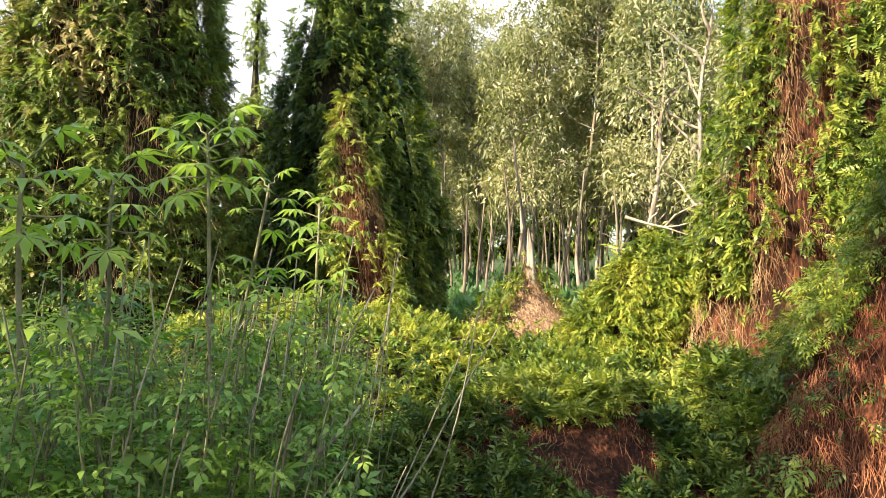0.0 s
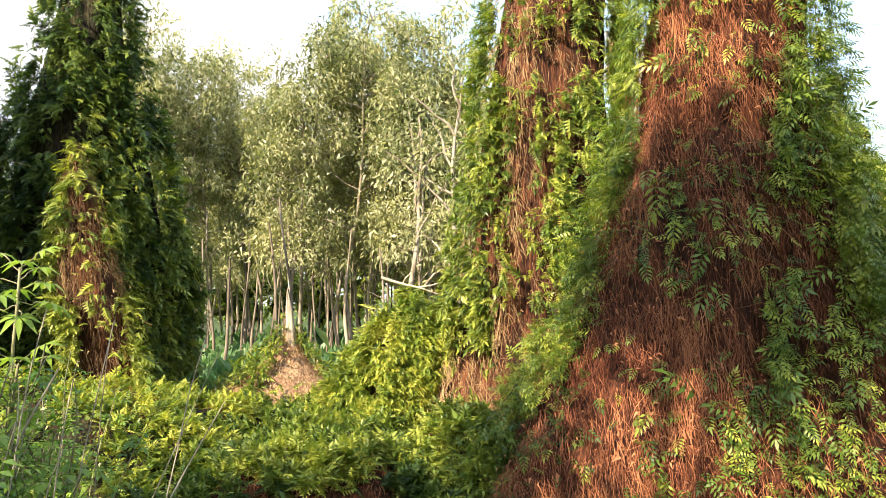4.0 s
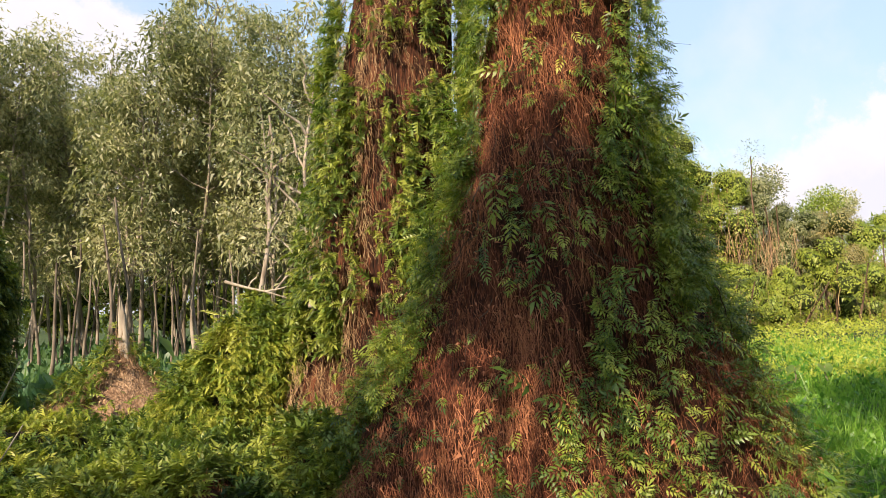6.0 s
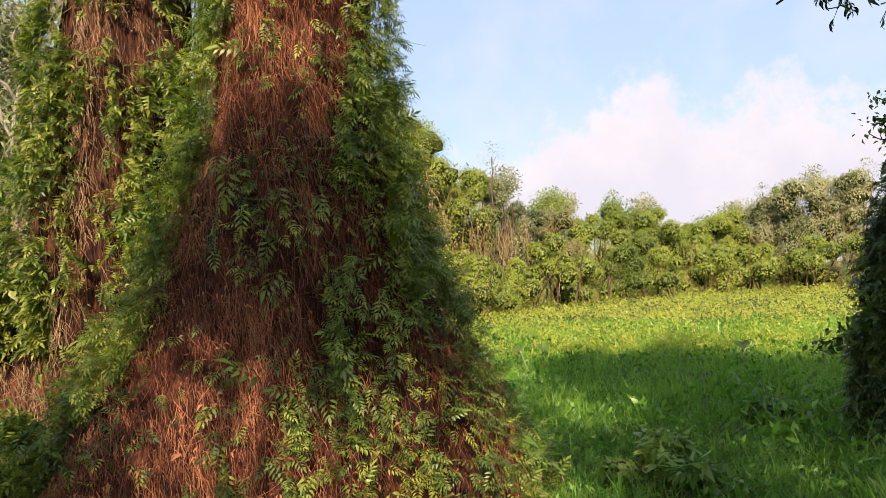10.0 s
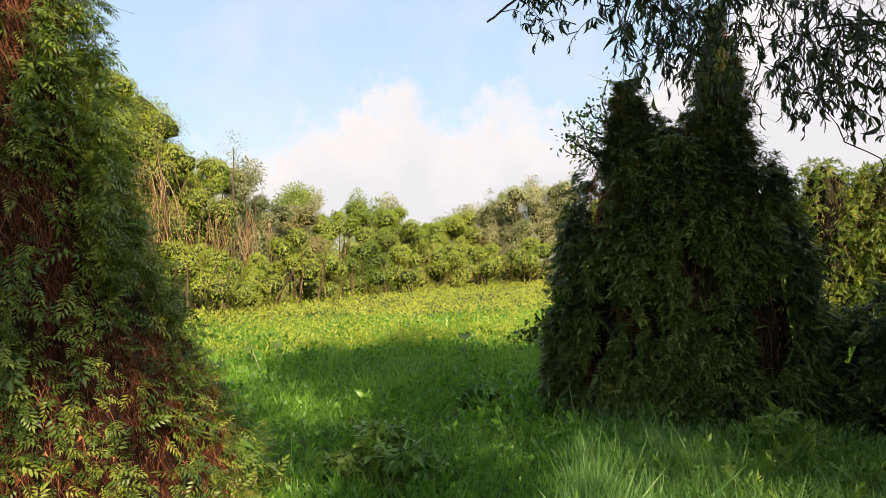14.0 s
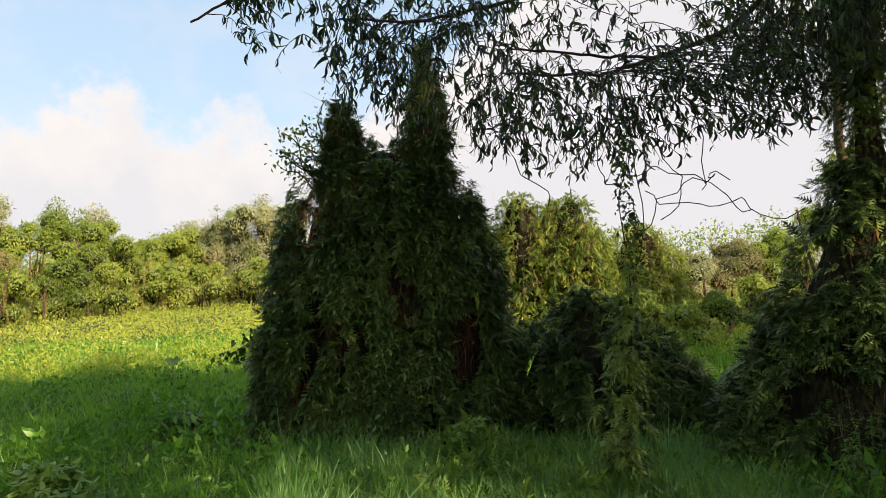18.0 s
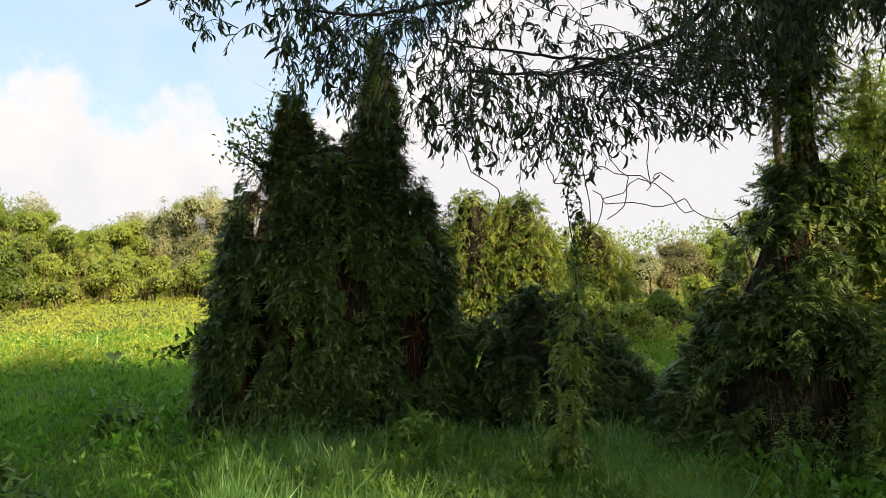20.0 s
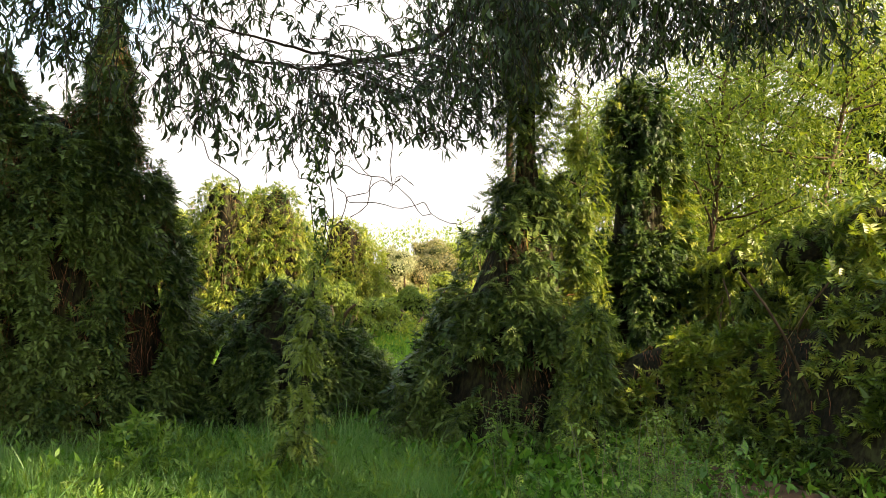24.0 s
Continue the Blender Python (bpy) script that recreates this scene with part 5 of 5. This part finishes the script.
# ---- weeds at the walk's start ----
def palmate_plant(foot, head, leaves, size, seed):
    """A tall shrub with a bare stem and a head of hand-shaped leaves on long stalks."""
    rng = np.random.default_rng(seed)
    ob = thing("palmate_shrub", (foot[0], foot[1], 0), "tall thin shrub with bright hand-shaped leaves", "shrub", "palmate shrubs")
    hang("stem", mesh_from("stem", *tube(wander((foot[0], foot[1], -0.05), head, 0.06, 10, rng), np.linspace(0.014, 0.007, 10), 7), [STEM], smooth=True), ob)
    tpl = palm_leaf(7, 0.26)
    one = mesh_from("leaf", *tpl, [PALMATE])
    h = np.array(head, float)
    for k in range(leaves):
        a = k * 2.4 + rng.normal(0, 0.3)
        f = k / leaves
        e = 0.75 - 1.1 * f
        out = np.array((math.cos(a) * math.cos(e), math.sin(a) * math.cos(e), math.sin(e)))
        tip = h - UP * 0.25 * f + out * size * rng.uniform(0.8, 1.3)
        stalk = hang("leaf_stalk", mesh_from("leaf_stalk", *tube(wander(h - UP * 0.25 * f, tip, 0.02, 5, rng), np.full(5, 0.0035), 5), [STEM]), ob)
        y = Vector(out - UP * 0.3).normalized()
        x = y.cross(Vector((0, 0, 1)) + Vector(out) * 0.4).normalized()
        leaf = new("leaf", one)
        leaf.parent = ob
        leaf.matrix_basis = Matrix.Translation(Vector(tip) - ob.location) @ Matrix((x, y, x.cross(y))).transposed().to_4x4() @ Matrix.Scale(size * rng.uniform(0.75, 1.05), 4)


palmate_plant((-1.0, 2.95), (-1.06, 3.02, 2.1), 16, 0.165, 91)
palmate_plant((-1.3, 3.7), (-0.9, 3.48, 1.92), 7, 0.12, 92)
palmate_plant((-0.85, 4.1), (-0.76, 4.13, 1.86), 11, 0.15, 93)
palmate_plant((-1.3, 2.1), (-1.33, 2.12, 1.86), 12, 0.13, 94)
palmate_plant((-1.4, 2.6), (-1.33, 2.69, 1.84), 11, 0.15, 95)
palmate_plant((-0.95, 3.6), (-0.9, 3.49, 1.45), 12, 0.14, 98)
palmate_plant((-0.75, 3.9), (-0.71, 3.94, 1.36), 12, 0.15, 99)


def weed(height, seed):
    rng = np.random.default_rng(seed)
    ob = thing("weed_plant", (0, 0, 0), "tall thin-stemmed green weed in a shaded tangle", "weed", "weeds by the path")
    P = []
    for _ in range(3):
        b = np.array((rng.normal(0, 0.1), rng.normal(0, 0.1), -0.03))
        t = b + np.array((rng.normal(0, 0.22), rng.normal(0, 0.22), height * rng.uniform(0.75, 1.1)))
        path = wander(b, t, 0.08, 8, rng)
        hang("stem", mesh_from("stem", *tube(path, np.linspace(0.006, 0.003, 8), 5), [STEM], smooth=True), ob)
        s = rng.uniform(0.1, 1, 34)
        i = np.minimum((s * 7).astype(int), 6)
        P.append(path[i] + (path[i + 1] - path[i]) * (s * 7 - i)[:, None] + rng.normal(0, 0.03, (34, 3)))
    P = np.vstack(P)
    n = len(P)
    a = rng.uniform(0, 2 * math.pi, n)
    g = np.c_[np.cos(a), np.sin(a), rng.normal(0.1, 0.35, n)]
    hang("foliage", scatter("foliage", SPRIG, P, g, unit(UP + rng.normal(0, 0.3, (n, 3))), 0.135 * rng.lognormal(0, 0.3, n), HERB), ob, kind="stuff")
    return ob


rng = np.random.default_rng(88)
kinds = [weed(h, 880 + i) for i, h in enumerate((1.35, 1.2, 1.05, 0.9, 1.25, 1.1))]
spots = []
for i in range(120):
    az = rng.uniform(-42, -7)
    d = rng.uniform(2.0, 5.2)
    if az > -14 and d < 3.2:
        continue
    spots.append((0.0 + d * math.sin(radians(az)), d * math.cos(radians(az))))
for i, (x, y) in enumerate(spots):
    f = rng.uniform(0.8, 1.15)
    if i < len(kinds):
        kinds[i].location = (x, y, 0)
    else:
        copy_thing(kinds[i % 6], pose(x, y, 0, 0, 0, rng.uniform(0, 360))).scale = (f, f, f)
for i in range(26):
    az, d = rng.uniform(124, 143), rng.uniform(3.4, 5.6)
    f = rng.uniform(0.3, 0.65)
    copy_thing(kinds[i % 6], pose(0.66 + d * math.sin(radians(az)), -0.57 + d * math.cos(radians(az)), 0, 0, 0, rng.uniform(0, 360))).scale = (f, f, f)
for i in range(52):
    az, d = rng.uniform(-33, -5), rng.uniform(2.1, 4.2)
    x, y = d * math.sin(radians(az)), d * math.cos(radians(az))
    r = rng.uniform(0.004, 0.0075)
    ob = thing("dry_stalk", (x, y, 0), "bare pale dry stalk leaning over the weeds", "stalk", "dry stalks")
    hang("stem", mesh_from("stem", *tube(wander((x, y, -0.03), (x + rng.normal(0.34, 0.22), y + rng.normal(0, 0.2), rng.uniform(0.9, 1.65)), 0.05, 9, rng), np.linspace(r, 0.4 * r, 9), 6), [DEADWOOD], smooth=True), ob)


# ---- plants of the marsh ----
def heart_leaf(at, size, seed):
    """A marsh taro: one broad heart-shaped leaf on a stalk."""
    rng = np.random.default_rng(seed)
    ob = thing("taro_plant", (at[0], at[1], 0), "broad heart-shaped taro leaf on a tall stalk", "plant", "taro leaves")
    h = rng.uniform(0.25, 0.42)
    hang("stalk", mesh_from("stalk", *tube(wander((at[0], at[1], -0.03), (at[0], at[1], h), 0.02, 6, rng), np.linspace(0.018, 0.01, 6), 7), [STEM], smooth=True), ob)
    bm = bmesh.new()
    turn = Matrix.Translation((at[0], at[1], h)) @ pose(0, 0, 0, -22 + rng.uniform(-16, 16), 0, 100 + rng.uniform(-50, 50))
    ring = []
    for k in range(20):
        a = (k + 0.5) / 20 * 2 * math.pi
        x = size * 0.62 * math.sin(a) ** 3
        y = -size * 0.05 * (13 * math.cos(a) - 5 * math.cos(2 * a) - 2 * math.cos(3 * a) - math.cos(4 * a)) + size * 0.3
        ring.append(bm.verts.new(turn @ Vector((x, y, 0.1 * abs(x) - 0.25 * max(y, 0) ** 2 + 0.01 * math.sin(5 * a)))))
    c = bm.verts.new(turn @ Vector((0, size * 0.05, -0.02)))
    for k in range(20):
        bm.faces.new((c, ring[k], ring[(k + 1) % 20]))
    me = bpy.data.meshes.new("leaf")
    bm.to_mesh(me)
    bm.free()
    me.materials.append(VINE)
    hang("leaf", me, ob)


for i, (az, d) in enumerate([(57.5, 12.2), (59.5, 12.4), (75, 12.0), (80.5, 11.2), (48, 12)]):
    heart_leaf(polar(az, d), 0.19, 60 + i)


# ---- meadow grass ----
def grass(name, label, n, az0, az1, d0, d1, size, mat, seed, power=0.5, tpl=None, lie=0.35, lift=0.0, wide=9.0):
    rng = np.random.default_rng(seed)
    d = (d0 ** power + (d1 ** power - d0 ** power) * rng.uniform(0, 1, n)) ** (1 / power)
    a = np.radians(rng.uniform(az0, az1, n))
    P = np.c_[0.4 + d * np.sin(a), -0.1 + d * np.cos(a), np.full(n, -0.03)]
    lump = 0.7 * noise_at(P, 0.35, seed) + 0.6 * noise_at(P, 1.3, seed + 2) + 0.5 * noise_at(P, 3.1, seed + 4)
    s = size * np.clip(1 + 0.75 * lump, 0.35, 2) * rng.lognormal(0, 0.3, n)
    P[:, 2] += lift * rng.uniform(0, 1, n) * np.clip(0.7 + 1.3 * lump, 0.1, 2.2)
    al = UP + rng.normal(0, lie, (n, 3))
    out = unit(rng.normal(0, 1, (n, 3)) * (1, 1, 0.2))
    me = scatter(name, tpl, P, al, out, s, mat, wide=s * np.clip(d / wide, 0.7, 4))
    return tagged(new(name, me), label, "grass", kind="stuff")


def bent_blade(width=0.016):
    v, f = [], []
    for i, (y, z) in enumerate(((0, 0), (0.55, 0.1), (0.95, 0.42))):
        w = width * (1, 0.8, 0.12)[i]
        v += [(-w, y, z), (w, y, z)]
        if i:
            f += [(2 * i - 2, 2 * i - 1, 2 * i), (2 * i - 1, 2 * i + 1, 2 * i)]
    return np.array(v, float), np.array(f)


BLADE = bent_blade()
SHORT = (np.array([(-0.05, 0, 0), (0.05, 0, 0), (0.0, 1.0, 0.25)]), np.array([(0, 1, 2)]))
grass("meadow_grass", "lush green meadow grass in the shade", 56000, 44, 138, 2.6, 8.5, 0.16, GRASS, 51, 0.5, BLADE, lie=0.55)
grass("far_meadow_grass", "green meadow grass further out", 120000, 44, 140, 7.5, 20, 0.17, GRASS, 56, 0.4, SHORT, lie=0.6, wide=12.0)
grass("meadow_herbs", "low broad-leaved herbs among the grass", 80000, 44, 158, 2.4, 22, 0.06, GRASS, 53, 0.35, QUAD, lie=1.1, lift=0.2)
grass("meadow_weeds", "broad-leaved meadow weeds coloured sunlit yellow-green", 240000, 36, 132, 12.5, 66, 0.062, GRASS_SUN, 52, 0.25, CHIP, lie=1.0, lift=0.32, wide=26.0)
grass("tall_grass", "tall fine grass with thin blades by the path", 60000, 84, 124, 2.6, 6.6, 0.18, GRASS_PALE, 54, 0.5, bent_blade(0.011), lie=0.4)
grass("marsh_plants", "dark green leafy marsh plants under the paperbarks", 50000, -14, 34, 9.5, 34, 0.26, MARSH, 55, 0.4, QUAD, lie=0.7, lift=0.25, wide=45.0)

grass("path_herbs", "small leafy herbs among the grass by the path", 13000, 84, 128, 2.9, 6.2, 0.075, HERB, 57, 0.5, SPRAY_FINE, lie=1.0, lift=0.16)


# bare brown earth of the path's edge
def earth_patch():
    rng = np.random.default_rng(77)
    th = np.linspace(0, 2 * math.pi, 40, endpoint=False)
    cx, cy = 0.66 + 5.0 * math.sin(radians(152)), -0.57 + 5.0 * math.cos(radians(152))
    V, F = [(cx, cy, 0.1)], []
    for k, r in enumerate((0.5, 1.0)):
        for a in th:
            q = r * (1.0 + 0.25 * noise.noise((math.cos(a) * 1.5, math.sin(a) * 1.5, 2)))
            V.append((cx + 2.4 * q * math.cos(a), cy + 1.1 * q * math.sin(a), 0.1 * (1 - 0.9 * r) + 0.02 * rng.normal()))
    n = 40
    F = [(1 + i, 1 + (i + 1) % n, 1 + n + (i + 1) % n, 1 + n + i) for i in range(n)]
    bm = bmesh.new()
    vs = [bm.verts.new(v) for v in V]
    for f in F:
        bm.faces.new([vs[k] for k in f])
    for i in range(n):
        bm.faces.new((vs[0], vs[1 + i], vs[1 + (i + 1) % n]))
    me = bpy.data.meshes.new("path_edge")
    bm.to_mesh(me)
    bm.free()
    me.materials.append(EARTH)
    tagged(new("path_edge", me), "bare brown earth with litter at the path's edge", "ground", kind="structure")


earth_patch()
